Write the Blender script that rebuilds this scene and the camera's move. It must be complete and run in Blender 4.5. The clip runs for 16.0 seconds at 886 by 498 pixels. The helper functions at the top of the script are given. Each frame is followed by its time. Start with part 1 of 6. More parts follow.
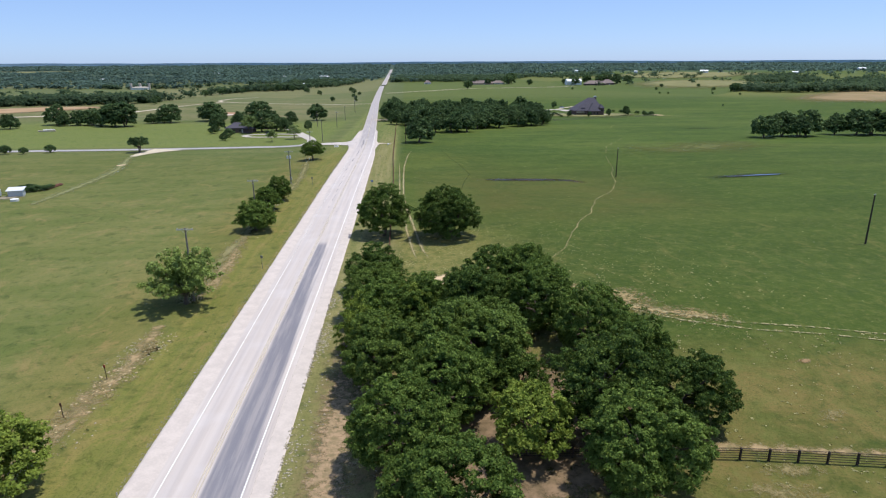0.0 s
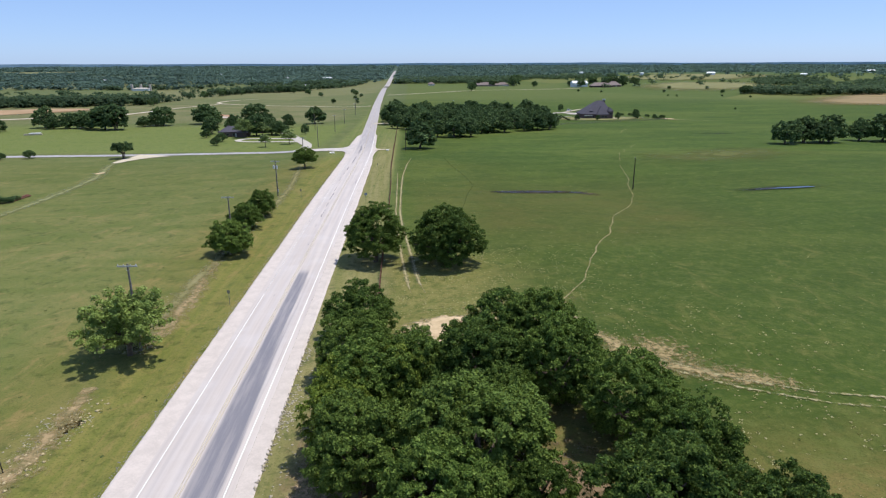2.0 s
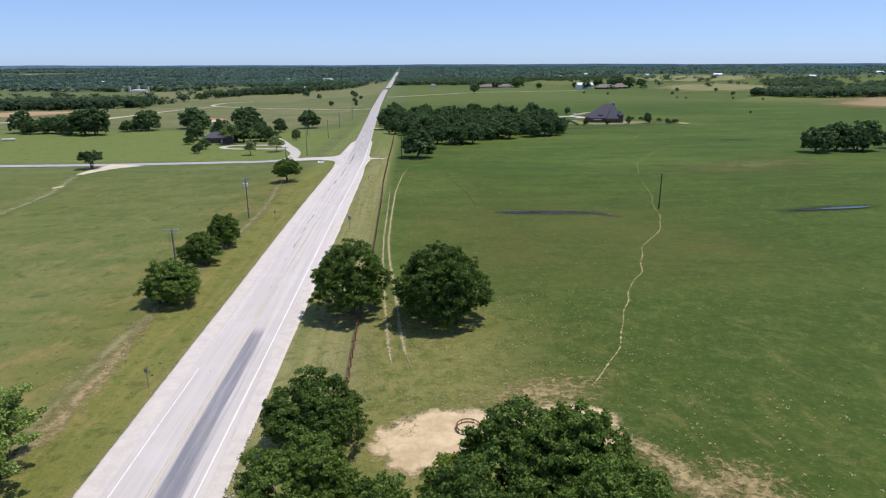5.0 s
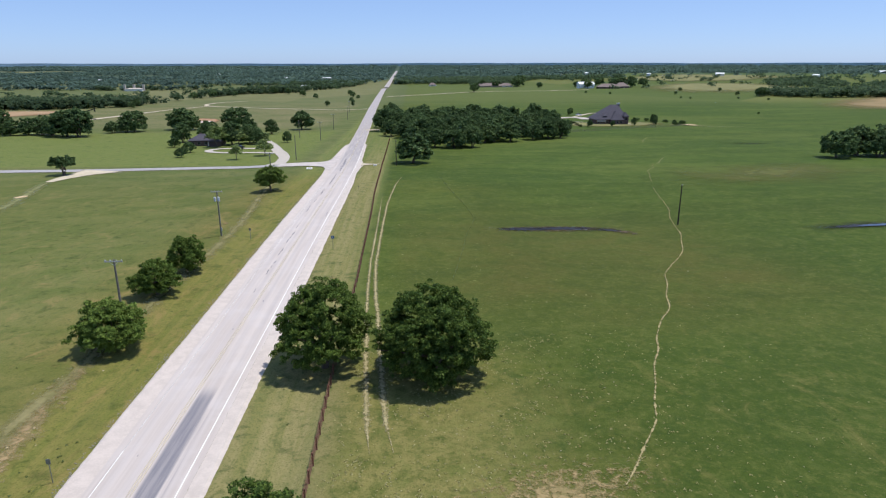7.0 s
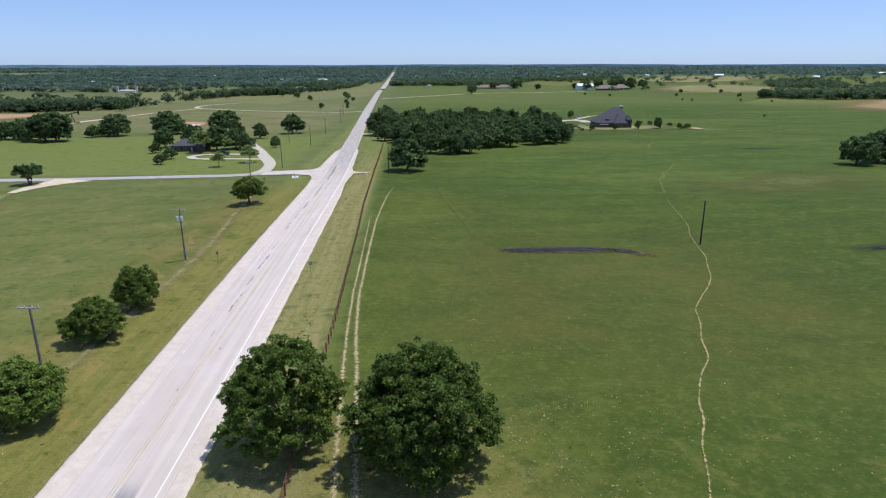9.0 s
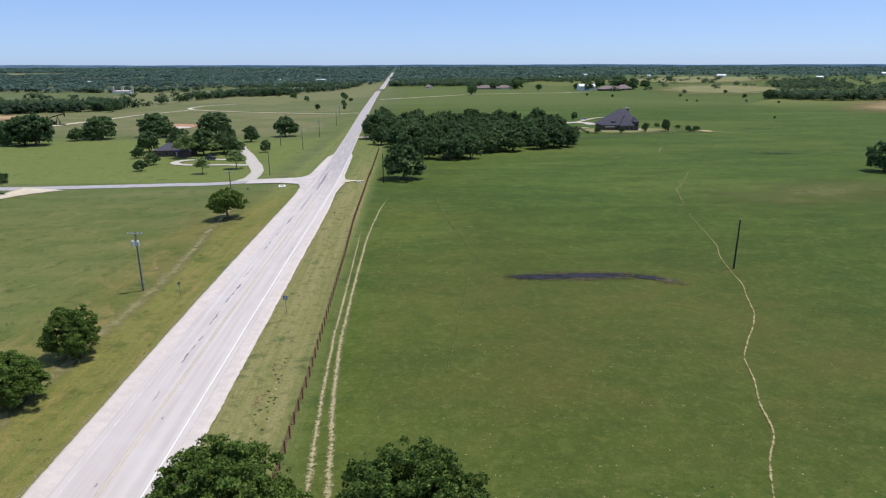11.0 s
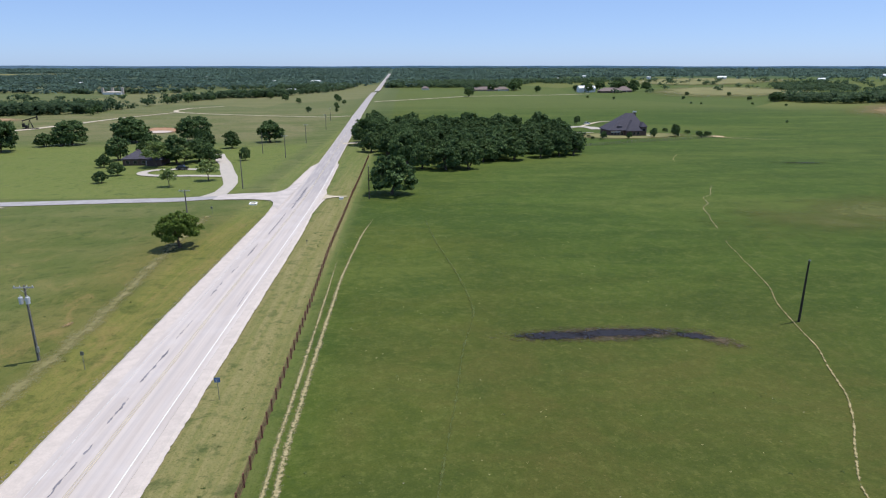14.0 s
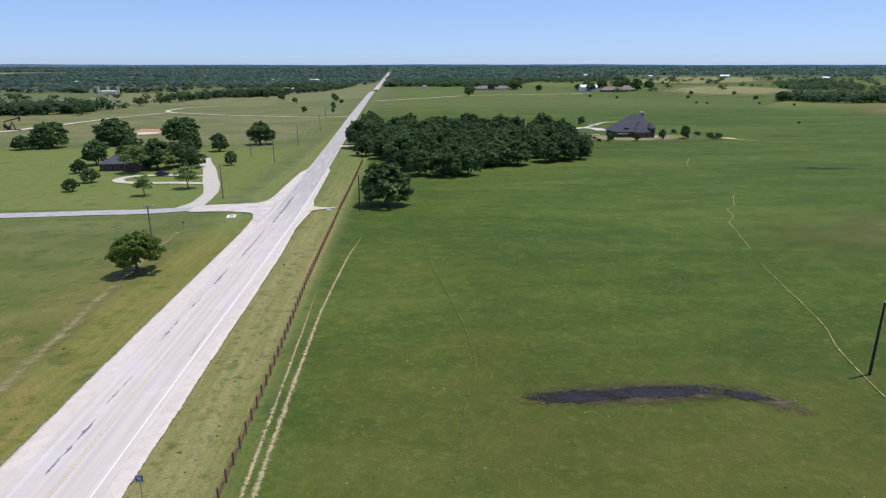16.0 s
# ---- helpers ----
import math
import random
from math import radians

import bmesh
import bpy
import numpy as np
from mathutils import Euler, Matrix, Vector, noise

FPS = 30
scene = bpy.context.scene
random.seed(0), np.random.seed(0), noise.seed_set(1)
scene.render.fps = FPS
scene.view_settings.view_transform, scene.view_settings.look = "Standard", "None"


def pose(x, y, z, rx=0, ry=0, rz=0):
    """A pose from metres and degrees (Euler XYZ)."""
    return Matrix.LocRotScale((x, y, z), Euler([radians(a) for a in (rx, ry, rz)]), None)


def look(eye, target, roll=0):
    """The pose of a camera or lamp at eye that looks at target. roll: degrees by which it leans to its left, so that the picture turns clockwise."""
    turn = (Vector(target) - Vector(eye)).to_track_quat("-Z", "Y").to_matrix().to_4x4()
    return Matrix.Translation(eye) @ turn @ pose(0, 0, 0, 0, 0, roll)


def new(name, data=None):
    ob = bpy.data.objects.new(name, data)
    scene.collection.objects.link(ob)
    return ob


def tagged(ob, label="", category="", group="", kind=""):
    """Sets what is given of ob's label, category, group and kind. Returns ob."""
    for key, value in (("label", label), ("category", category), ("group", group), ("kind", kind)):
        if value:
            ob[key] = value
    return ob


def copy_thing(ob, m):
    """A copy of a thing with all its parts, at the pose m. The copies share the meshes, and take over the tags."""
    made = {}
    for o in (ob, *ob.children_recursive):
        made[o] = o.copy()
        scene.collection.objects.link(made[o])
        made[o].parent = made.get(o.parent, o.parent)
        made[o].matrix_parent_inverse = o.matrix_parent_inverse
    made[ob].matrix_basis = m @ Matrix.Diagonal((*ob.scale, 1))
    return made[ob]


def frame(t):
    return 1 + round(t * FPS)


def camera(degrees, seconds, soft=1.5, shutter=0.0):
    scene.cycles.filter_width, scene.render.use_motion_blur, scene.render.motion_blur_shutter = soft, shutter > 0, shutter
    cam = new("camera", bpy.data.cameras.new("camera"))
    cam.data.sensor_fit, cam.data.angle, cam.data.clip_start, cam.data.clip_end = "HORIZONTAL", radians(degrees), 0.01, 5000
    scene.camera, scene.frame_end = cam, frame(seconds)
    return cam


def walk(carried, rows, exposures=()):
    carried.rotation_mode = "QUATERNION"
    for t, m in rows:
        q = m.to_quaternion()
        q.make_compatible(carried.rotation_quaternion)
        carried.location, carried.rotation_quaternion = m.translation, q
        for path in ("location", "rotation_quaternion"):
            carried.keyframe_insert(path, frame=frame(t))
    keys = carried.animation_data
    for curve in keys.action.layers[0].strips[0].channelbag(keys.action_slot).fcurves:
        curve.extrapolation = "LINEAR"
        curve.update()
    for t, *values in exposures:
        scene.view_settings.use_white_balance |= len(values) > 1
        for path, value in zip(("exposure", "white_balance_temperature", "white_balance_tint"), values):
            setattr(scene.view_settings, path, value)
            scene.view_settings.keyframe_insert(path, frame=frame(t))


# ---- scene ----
cam = camera(71.1, 16.0, soft=1.22)
PATH = [
    (0, (17.799, -4.08, 34.313), (17.91, -2.169, 33.734), -0.3),
    (0.5, (18.163, 0.102, 34.265), (18.276, 2.014, 33.689), -0.1),
    (1, (18.606, 4.366, 34.285), (18.715, 6.278, 33.708), -0.2),
    (1.5, (19.066, 8.697, 34.335), (19.17, 10.609, 33.756), -0.2),
    (2, (19.468, 12.716, 34.282), (19.568, 14.629, 33.707), -0.2),
    (2.5, (19.933, 16.786, 34.21), (20.028, 18.701, 33.638), -0.1),
    (3, (20.342, 20.83, 34.134), (20.434, 22.745, 33.564), -0.2),
    (3.5, (20.74, 24.843, 34.098), (20.83, 26.757, 33.527), -0.2),
    (4, (21.168, 28.845, 34.102), (21.259, 30.759, 33.531), -0.3),
    (6.5, (23.278, 49.09, 34.433), (23.37, 51.003, 33.86), -0.0),
    (7, (23.644, 53.063, 34.448), (23.737, 54.976, 33.873), -0.1),
    (7.5, (24.031, 57.109, 34.47), (24.124, 59.023, 33.897), -0.0),
    (8, (24.398, 61.152, 34.443), (24.491, 63.067, 33.871), -0.1),
    (8.5, (24.719, 65.108, 34.377), (24.815, 67.022, 33.805), -0.1),
    (9, (25.007, 69.042, 34.31), (25.108, 70.956, 33.739), -0.1),
    (11.5, (26.414, 89.16, 34.206), (26.516, 91.074, 33.636), -0.1),
    (12, (26.781, 93.205, 34.161), (26.883, 95.12, 33.592), -0.1),
    (12.5, (27.235, 97.256, 34.122), (27.34, 99.171, 33.554), -0.1),
    (13, (27.672, 101.32, 34.092), (27.782, 103.235, 33.526), -0.1),
    (13.5, (28.027, 105.316, 34.075), (28.137, 107.231, 33.51), -0.0),
    (14, (28.358, 109.303, 34.07), (28.469, 111.218, 33.503), 0.0),
    (14.5, (28.735, 113.26, 34.1), (28.845, 115.175, 33.532), 0.0),
    (15, (29.128, 117.361, 34.146), (29.238, 119.274, 33.575), 0.0),
    (15.5, (29.477, 121.535, 34.144), (29.588, 123.448, 33.574), 0.1),
    (16, (29.841, 125.69, 34.104), (29.952, 127.604, 33.533), 0.0),
]
EXPOSURE = [(0, 0.08), (3, 0.06), (7, 0.0), (16, 0.0)]
walk(cam, [(t, look(eye, target, roll)) for t, eye, target, roll in PATH], EXPOSURE)

# ---------------------------------------------------------------- daylight
SUN_ELEV, SUN_DIR = 71.0, Vector((0.97, 0.24, 0)).normalized()
world = bpy.data.worlds.new("daylight")
scene.world = world
world.use_nodes = True
wn = world.node_tree.nodes
sky = wn.new("ShaderNodeTexSky")
sky.sky_type, sky.sun_disc = "NISHITA", False
sky.sun_elevation, sky.sun_rotation = radians(SUN_ELEV), math.atan2(SUN_DIR.x, SUN_DIR.y)
sky.air_density, sky.dust_density, sky.ozone_density = 0.60, 0.4, 5.0
wn["Background"].inputs["Strength"].default_value = 0.132
cast = wn.new("ShaderNodeMix")
cast.data_type, cast.blend_type = "RGBA", "MULTIPLY"
cast.inputs[0].default_value = 1.0
cast.inputs[7].default_value = (0.99, 1.01, 1.13, 1.0)
world.node_tree.links.new(sky.outputs[0], cast.inputs[6])
even = wn.new("ShaderNodeMix")
even.data_type = "RGBA"
even.inputs[0].default_value = 0.45
even.inputs[7].default_value = (2.9, 4.35, 7.2, 1.0)
world.node_tree.links.new(cast.outputs[2], even.inputs[6])
world.node_tree.links.new(even.outputs[2], wn["Background"].inputs[0])
sun = new("sun", bpy.data.lights.new("sun", "SUN"))
sun.data.energy, sun.data.angle, sun.data.color = 4.1, radians(0.53), (1.0, 0.955, 0.89)
sun_from = SUN_DIR * math.cos(radians(SUN_ELEV)) + Vector((0, 0, math.sin(radians(SUN_ELEV))))
sun.matrix_world = look(sun_from * 300, (0, 0, 0))
scene.view_settings.exposure = 0.0

# ---------------------------------------------------------------- lie of the land
ROAD_Y = (-900, 205, 290, 450, 700, 1080, 1300, 1800, 2600, 4000, 6000)
ROAD_Z = (0, 0, -2, -4.5, -6, -6, -11, -8, -3, 8, 25)


def step(a, b, v):
    s = np.clip((v - a) / (b - a), 0, 1)
    return s * s * (3 - 2 * s)


def profile(y):
    """Height of the road's line, eased over forty metres each way."""
    return sum(np.interp(y + k, ROAD_Y, ROAD_Z) for k in (-40, -24, -8, 8, 24, 40)) / 6


def land(x, y):
    """Height of the ground at x, y."""
    x, y = np.asarray(x, float), np.asarray(y, float)
    r = np.hypot(x, y)
    z = profile(np.where(r > 1100, r * 0.75 + y * 0.25, y))
    far = step(60, 320, np.abs(x))
    z = z + 2.2 * np.exp(-((x - 60) / 32) ** 2 - ((y - 72) / 38) ** 2)
    z = z - 1.6 * np.exp(-((x - 75) / 42) ** 2 - ((y - 188) / 40) ** 2)
    z = z - 1.6 * step(-9, -45, x) * step(90, 220, y)
    z = z - 0.35 * np.exp(-((np.abs(x) - 11.5) / 2.2) ** 2) * (1 - step(500, 700, y)) * (1 - np.exp(-((y - 287) / 9) ** 2))
    z = z + far * (1.6 * np.sin(x / 170 + 0.4) * np.cos(y / 210) + 1.2 * np.sin(x / 97 + y / 133))
    z = z + 9 * step(150, 600, x) * step(800, 1500, y) * (1 - step(1900, 2600, y))
    z = z - 7 * step(-150, -500, x) * step(500, 900, y) * (1 - step(1500, 2400, y))
    return z


CENTRE_Y = (-900, 240, 300, 350, 450, 650, 850, 1050, 1300, 2250, 3200, 6000)
CENTRE_X = (0, 0, -1.0, -2.8, -6.2, -12.6, -17, -20.5, -24.5, -34, -44, -73)


def centre(y):
    """Where the road's yellow line runs."""
    return sum(np.interp(y + k, CENTRE_Y, CENTRE_X) for k in (-30, -15, 0, 15, 30)) / 5


# ---------------------------------------------------------------- materials
class Nodes:
    """A node material, written as a chain of short calls."""

    def __init__(self, name, rough=0.9, spec=0.3):
        self.mat = bpy.data.materials.new(name)
        self.mat.use_nodes = True
        self.tree = self.mat.node_tree
        self.bsdf = self.tree.nodes["Principled BSDF"]
        self.bsdf.inputs["Roughness"].default_value = rough
        self.bsdf.inputs["Specular IOR Level"].default_value = spec

    def add(self, kind):
        return self.tree.nodes.new(kind)

    def link(self, a, b):
        self.tree.links.new(a, b)

    def put(self, socket, value):
        if isinstance(value, bpy.types.NodeSocket):
            self.link(value, socket)
        else:
            socket.default_value = value

    def place(self):
        return self.add("ShaderNodeNewGeometry").outputs["Position"]

    def uv(self):
        node = self.add("ShaderNodeUVMap")
        node.uv_map = "UVMap"
        return node.outputs[0]

    def xyz(self, vec):
        node = self.add("ShaderNodeSeparateXYZ")
        self.link(vec, node.inputs[0])
        return node.outputs

    def scaled(self, vec, s):
        node = self.add("ShaderNodeMapping")
        self.link(vec, node.inputs["Vector"])
        node.inputs["Scale"].default_value = s
        return node.outputs[0]

    def noise(self, vec, scale, detail=4.0, rough=0.6, warp=0.0):
        node = self.add("ShaderNodeTexNoise")
        self.link(vec, node.inputs["Vector"])
        node.inputs["Scale"].default_value, node.inputs["Detail"].default_value = scale, detail
        node.inputs["Roughness"].default_value, node.inputs["Distortion"].default_value = rough, warp
        return node.outputs["Fac"]

    def cells(self, vec, scale):
        node = self.add("ShaderNodeTexVoronoi")
        self.link(vec, node.inputs["Vector"])
        node.inputs["Scale"].default_value = scale
        return node.outputs

    def span(self, v, a, b, lo=0.0, hi=1.0):
        node = self.add("ShaderNodeMapRange")
        node.interpolation_type = "SMOOTHSTEP"
        self.link(v, node.inputs[0])
        for i, x in enumerate((a, b, lo, hi)):
            node.inputs[i + 1].default_value = x
        return node.outputs[0]

    def calc(self, op, a, b=0.0):
        node = self.add("ShaderNodeMath")
        node.operation = op
        self.put(node.inputs[0], a)
        self.put(node.inputs[1], b)
        return node.outputs[0]

    def mix(self, f, a, b, blend="MIX"):
        node = self.add("ShaderNodeMix")
        node.data_type, node.blend_type = "RGBA", blend
        for i, x in ((0, f), (6, a), (7, b)):
            x = (*x, 1.0) if isinstance(x, tuple) else x
            self.put(node.inputs[i], x)
        return node.outputs[2]

    def colour(self, c):
        self.put(self.bsdf.inputs["Base Color"], (*c, 1.0) if isinstance(c, tuple) else c)
        return self

    def bump(self, height, strength=0.4, distance=0.05):
        node = self.add("ShaderNodeBump")
        node.inputs["Strength"].default_value, node.inputs["Distance"].default_value = strength, distance
        self.link(height, node.inputs["Height"])
        self.link(node.outputs[0], self.bsdf.inputs["Normal"])
        return self

    def fade(self, alpha):
        self.link(alpha, self.bsdf.inputs["Alpha"])
        return self


def plain(name, c, rough=0.7, metal=0.0, vary=0.25, scale=2.0, spec=0.3):
    """A painted, wooden or metal surface with stains at two scales."""
    n = Nodes(name, rough, spec)
    n.bsdf.inputs["Metallic"].default_value = metal
    p = n.place()
    f = n.calc("MULTIPLY", n.noise(p, scale, 5), 0.6)
    g = n.calc("ADD", f, n.calc("MULTIPLY", n.noise(p, scale * 9, 3), 0.4))
    dark = tuple(x * (1 - vary) for x in c)
    light = tuple(min(1, x * (1 + vary)) for x in c)
    n.colour(n.mix(n.span(g, 0.35, 0.65), dark, light)).bump(g, 0.2, 0.02)
    return n.mat


def leaf_material(name, dark, light, tip, patch=0.05, gloss=0.1, spread=1.0, thin=0.28, grain=1.0):
    """Leaves: thin, slightly glossy, letting some light through, no two sprays alike."""
    n = Nodes(name, 0.62, gloss)
    rnd = n.add("ShaderNodeNewGeometry").outputs["Random Per Island"]
    own = n.add("ShaderNodeObjectInfo").outputs["Random"]
    p = n.place()
    c = n.mix(n.span(rnd, 0.0, 1.0, 0.5 - 0.5 * grain, 0.5 + 0.5 * grain), dark, light)
    c = n.mix(n.calc("MULTIPLY", n.span(n.noise(p, 0.7, 4, 0.7), 0.46, 0.70), 0.75), c, tip)
    c = n.mix(n.calc("MULTIPLY", n.span(n.noise(p, patch, 3), 0.42, 0.62), 1.0 - 0.6 * grain), c, light)
    odd = n.calc("FRACT", n.calc("MULTIPLY", rnd, 17.3))
    c = n.mix(n.span(odd, 0.62, 0.98, 0.0, 0.85 * spread), c, tuple(x * 1.22 for x in tip))
    c = n.mix(n.span(odd, 0.36, 0.05, 0.0, 0.7 * spread), c, tuple(x * 0.62 for x in dark))
    c = n.mix(n.span(own, 0.5, 1.0, 0.0, 0.30), c, tuple(x * 0.7 for x in dark))
    c = n.mix(n.span(own, 0.5, 0.0, 0.0, 0.38), c, tip)
    n.colour(c)
    tr = n.add("ShaderNodeBsdfTranslucent")
    n.link(n.mix(0.5, c, tip), tr.inputs["Color"])
    mx = n.add("ShaderNodeMixShader")
    mx.inputs[0].default_value = thin
    n.link(n.bsdf.outputs[0], mx.inputs[1])
    n.link(tr.outputs[0], mx.inputs[2])
    n.link(mx.outputs[0], n.tree.nodes["Material Output"].inputs[0])
    return n.mat


def grass_material():
    n = Nodes("pasture_grass", 0.95, 0.12)
    p = n.place()
    x, y, z = n.xyz(p)
    big = n.noise(p, 0.012, 4)
    mid = n.noise(n.scaled(p, (0.6, 1.6, 1)), 0.06, 5, 0.62, 0.6)
    fine = n.noise(p, 0.9, 6, 0.7)
    tuft = n.noise(p, 5.0, 3, 0.7)
    lush, deep, olive = (0.064, 0.093, 0.018), (0.045, 0.071, 0.014), (0.108, 0.114, 0.030)
    c = n.mix(n.span(mid, 0.36, 0.62), deep, lush)
    c = n.mix(n.calc("MULTIPLY", n.span(big, 0.46, 0.66), 0.5), c, olive)
    c = n.mix(n.span(x, 30.0, 70.0, 0.0, 0.8), c, n.mix(n.span(mid, 0.36, 0.62), (0.041, 0.074, 0.015), (0.060, 0.099, 0.021)))
    bands = n.noise(n.scaled(p, (0.22, 1.0, 1)), 0.022, 4, 0.6, 0.3)
    c = n.mix(n.calc("MULTIPLY", n.span(bands, 0.50, 0.66), 0.6), c, (0.104, 0.128, 0.038))
    c = n.mix(n.calc("MULTIPLY", n.span(bands, 0.48, 0.34), 0.6), c, (0.032, 0.066, 0.015))
    swath = n.noise(n.scaled(p, (0.42, 1.0, 1)), 0.085, 6, 0.66, 0.7)
    c = n.mix(n.calc("MULTIPLY", n.span(swath, 0.52, 0.68), 0.38), c, (0.098, 0.134, 0.036))
    c = n.mix(n.calc("MULTIPLY", n.span(swath, 0.47, 0.34), 0.55), c, (0.031, 0.064, 0.014))
    # west of the road the pasture is drier, and the lawn behind the lane is yellow-green
    west = n.span(x, 8.0, -14.0)
    dry = n.mix(n.span(mid, 0.34, 0.66), (0.116, 0.146, 0.046), (0.182, 0.184, 0.076))
    c = n.mix(n.calc("MULTIPLY", west, n.span(y, 110.0, 260.0, 0.92, 0.62)), c, dry)
    meadow = n.calc("MULTIPLY", n.span(x, -24.0, -40.0), n.span(y, 452.0, 480.0))
    mc = n.mix(n.span(n.noise(n.scaled(p, (0.5, 1.0, 1)), 0.03, 5, 0.65), 0.36, 0.64), (0.115, 0.128, 0.048), (0.205, 0.178, 0.092))
    c = n.mix(n.calc("MULTIPLY", meadow, 0.8), c, mc)
    lawn = n.calc("MULTIPLY", n.calc("MULTIPLY", n.span(x, -18.0, -26.0), n.span(y, 294.0, 297.0)), n.span(y, 450.0, 425.0))
    c = n.mix(n.calc("MULTIPLY", lawn, 0.8), c, n.mix(n.span(fine, 0.3, 0.7), (0.128, 0.166, 0.036), (0.168, 0.194, 0.052)))
    # mown verges, with long streaks from the mower
    verge = n.calc("MULTIPLY", n.span(n.calc("ABSOLUTE", x), 16.5, 12.5), n.span(y, 620.0, 420.0))
    streak = n.noise(n.scaled(p, (1.6, 0.05, 1)), 0.6, 6, 0.68, 0.5)
    vc = n.mix(n.span(streak, 0.35, 0.66), (0.132, 0.166, 0.044), (0.192, 0.198, 0.068))
    c = n.mix(n.calc("MULTIPLY", verge, 0.85), c, vc)
    east_verge = n.calc("MULTIPLY", n.calc("MULTIPLY", n.span(x, 14.2, 12.6), n.span(x, 4.5, 6.0)), n.span(y, 400.0, 230.0))
    ec = n.mix(n.span(streak, 0.30, 0.72), (0.185, 0.176, 0.060), (0.278, 0.234, 0.106))
    c = n.mix(n.calc("MULTIPLY", east_verge, 0.9), c, ec)
    # thin, stony sward among and before the oaks
    bare = n.calc("MULTIPLY", n.calc("MULTIPLY", n.span(y, 134.0, 112.0), n.span(x, 11.0, 15.0)), n.span(x, 44.0, 25.0, 0.05, 1.0))
    thin = n.span(n.noise(p, 0.45, 6, 0.75), 0.34, 0.60, 0.35, 1.0)
    c = n.mix(n.calc("MULTIPLY", n.calc("MULTIPLY", bare, thin), 0.85), c, (0.245, 0.205, 0.100))
    rich = n.calc("MULTIPLY", n.span(x, 38.0, 50.0), n.span(y, 160.0, 120.0))
    c = n.mix(n.calc("MULTIPLY", rich, 0.42), c, (0.045, 0.076, 0.016))
    olive_sward = n.calc("MULTIPLY", n.calc("MULTIPLY", n.span(x, 36.0, 45.0), n.span(x, 120.0, 78.0)), n.span(y, 66.0, 52.0))
    c = n.mix(n.calc("MULTIPLY", olive_sward, n.span(n.noise(p, 0.16, 6, 0.72, 0.5), 0.34, 0.62, 0.25, 0.92)), c, (0.190, 0.146, 0.066))
    # brown leaf litter under the clump, its colour deepened for the oaks' shade
    shaded_litter = n.calc("MULTIPLY", n.calc("MULTIPLY", n.calc("MULTIPLY", n.span(y, 78.0, 66.0), n.span(y, 14.0, 34.0)), n.span(x, 6.5, 9.0)), n.span(x, 50.0, 36.0))
    c = n.mix(n.calc("MULTIPLY", shaded_litter, n.span(n.noise(p, 0.35, 5, 0.7), 0.4, 0.6, 0.25, 0.9)), c, (0.18, 0.128, 0.07))
    # tufted growth: clumps of a stride or two, lighter and darker
    clump = n.noise(p, 0.28, 6, 0.68, 0.4)
    c = n.mix(n.calc("MULTIPLY", n.span(clump, 0.50, 0.68), 0.42), c, (0.118, 0.140, 0.048))
    c = n.mix(n.calc("MULTIPLY", n.span(clump, 0.48, 0.32), 0.62), c, (0.041, 0.072, 0.020))
    patchy = n.noise(p, 0.62, 5, 0.72, 0.3)
    close = n.span(y, 270.0, 190.0)
    c = n.mix(n.calc("MULTIPLY", close, n.span(patchy, 0.52, 0.66, 0.0, 0.34)), c, (0.128, 0.142, 0.052))
    c = n.mix(n.calc("MULTIPLY", close, n.span(patchy, 0.47, 0.34, 0.0, 0.46)), c, (0.034, 0.062, 0.016))
    # dry, thin and reddish places in the western field and verge
    worn = n.calc("MULTIPLY", n.span(x, 6.0, -8.0), n.span(y, 330.0, 120.0, 0.25, 1.0))
    sparse = n.noise(n.scaled(p, (1.0, 0.55, 1)), 0.22, 7, 0.74, 0.8)
    c = n.mix(n.calc("MULTIPLY", worn, n.span(sparse, 0.50, 0.68, 0.0, 0.62)), c, (0.255, 0.205, 0.100))
    c = n.mix(n.calc("MULTIPLY", worn, n.span(sparse, 0.46, 0.30, 0.0, 0.55)), c, (0.088, 0.128, 0.040))
    near_east = n.calc("MULTIPLY", n.span(x, 14.5, 18.0), n.span(y, 165.0, 95.0))
    c = n.mix(n.calc("MULTIPLY", near_east, n.span(sparse, 0.52, 0.70, 0.0, 0.50)), c, (0.185, 0.165, 0.070))
    c = n.mix(n.calc("MULTIPLY", near_east, n.span(sparse, 0.44, 0.30, 0.0, 0.35)), c, (0.040, 0.070, 0.018))
    mottle = n.noise(n.scaled(p, (0.8, 1.3, 1)), 0.075, 6, 0.7, 0.5)
    middle = n.calc("MULTIPLY", n.calc("MULTIPLY", n.span(y, 222.0, 172.0), n.span(y, 118.0, 150.0)), n.calc("MULTIPLY", n.span(x, 16.0, 24.0), n.span(x, 105.0, 75.0)))
    c = n.mix(n.calc("MULTIPLY", middle, n.span(mottle, 0.40, 0.66, 0.35, 0.85)), c, (0.094, 0.091, 0.030))
    c = n.mix(n.calc("MULTIPLY", middle, n.span(mottle, 0.47, 0.33, 0.0, 0.45)), c, (0.046, 0.064, 0.018))
    speck = n.noise(p, 1.5, 5, 0.8)
    c = n.mix(n.calc("MULTIPLY", n.span(speck, 0.57, 0.70), n.span(y, 240.0, 110.0, 0.08, 0.55)), c, (0.240, 0.215, 0.100))
    # dry stalks and tussocks
    c = n.mix(n.calc("MULTIPLY", n.span(fine, 0.50, 0.68), 0.34), c, (0.148, 0.158, 0.055))
    c = n.mix(n.calc("MULTIPLY", n.span(tuft, 0.50, 0.66), 0.45), c, (0.031, 0.053, 0.012))
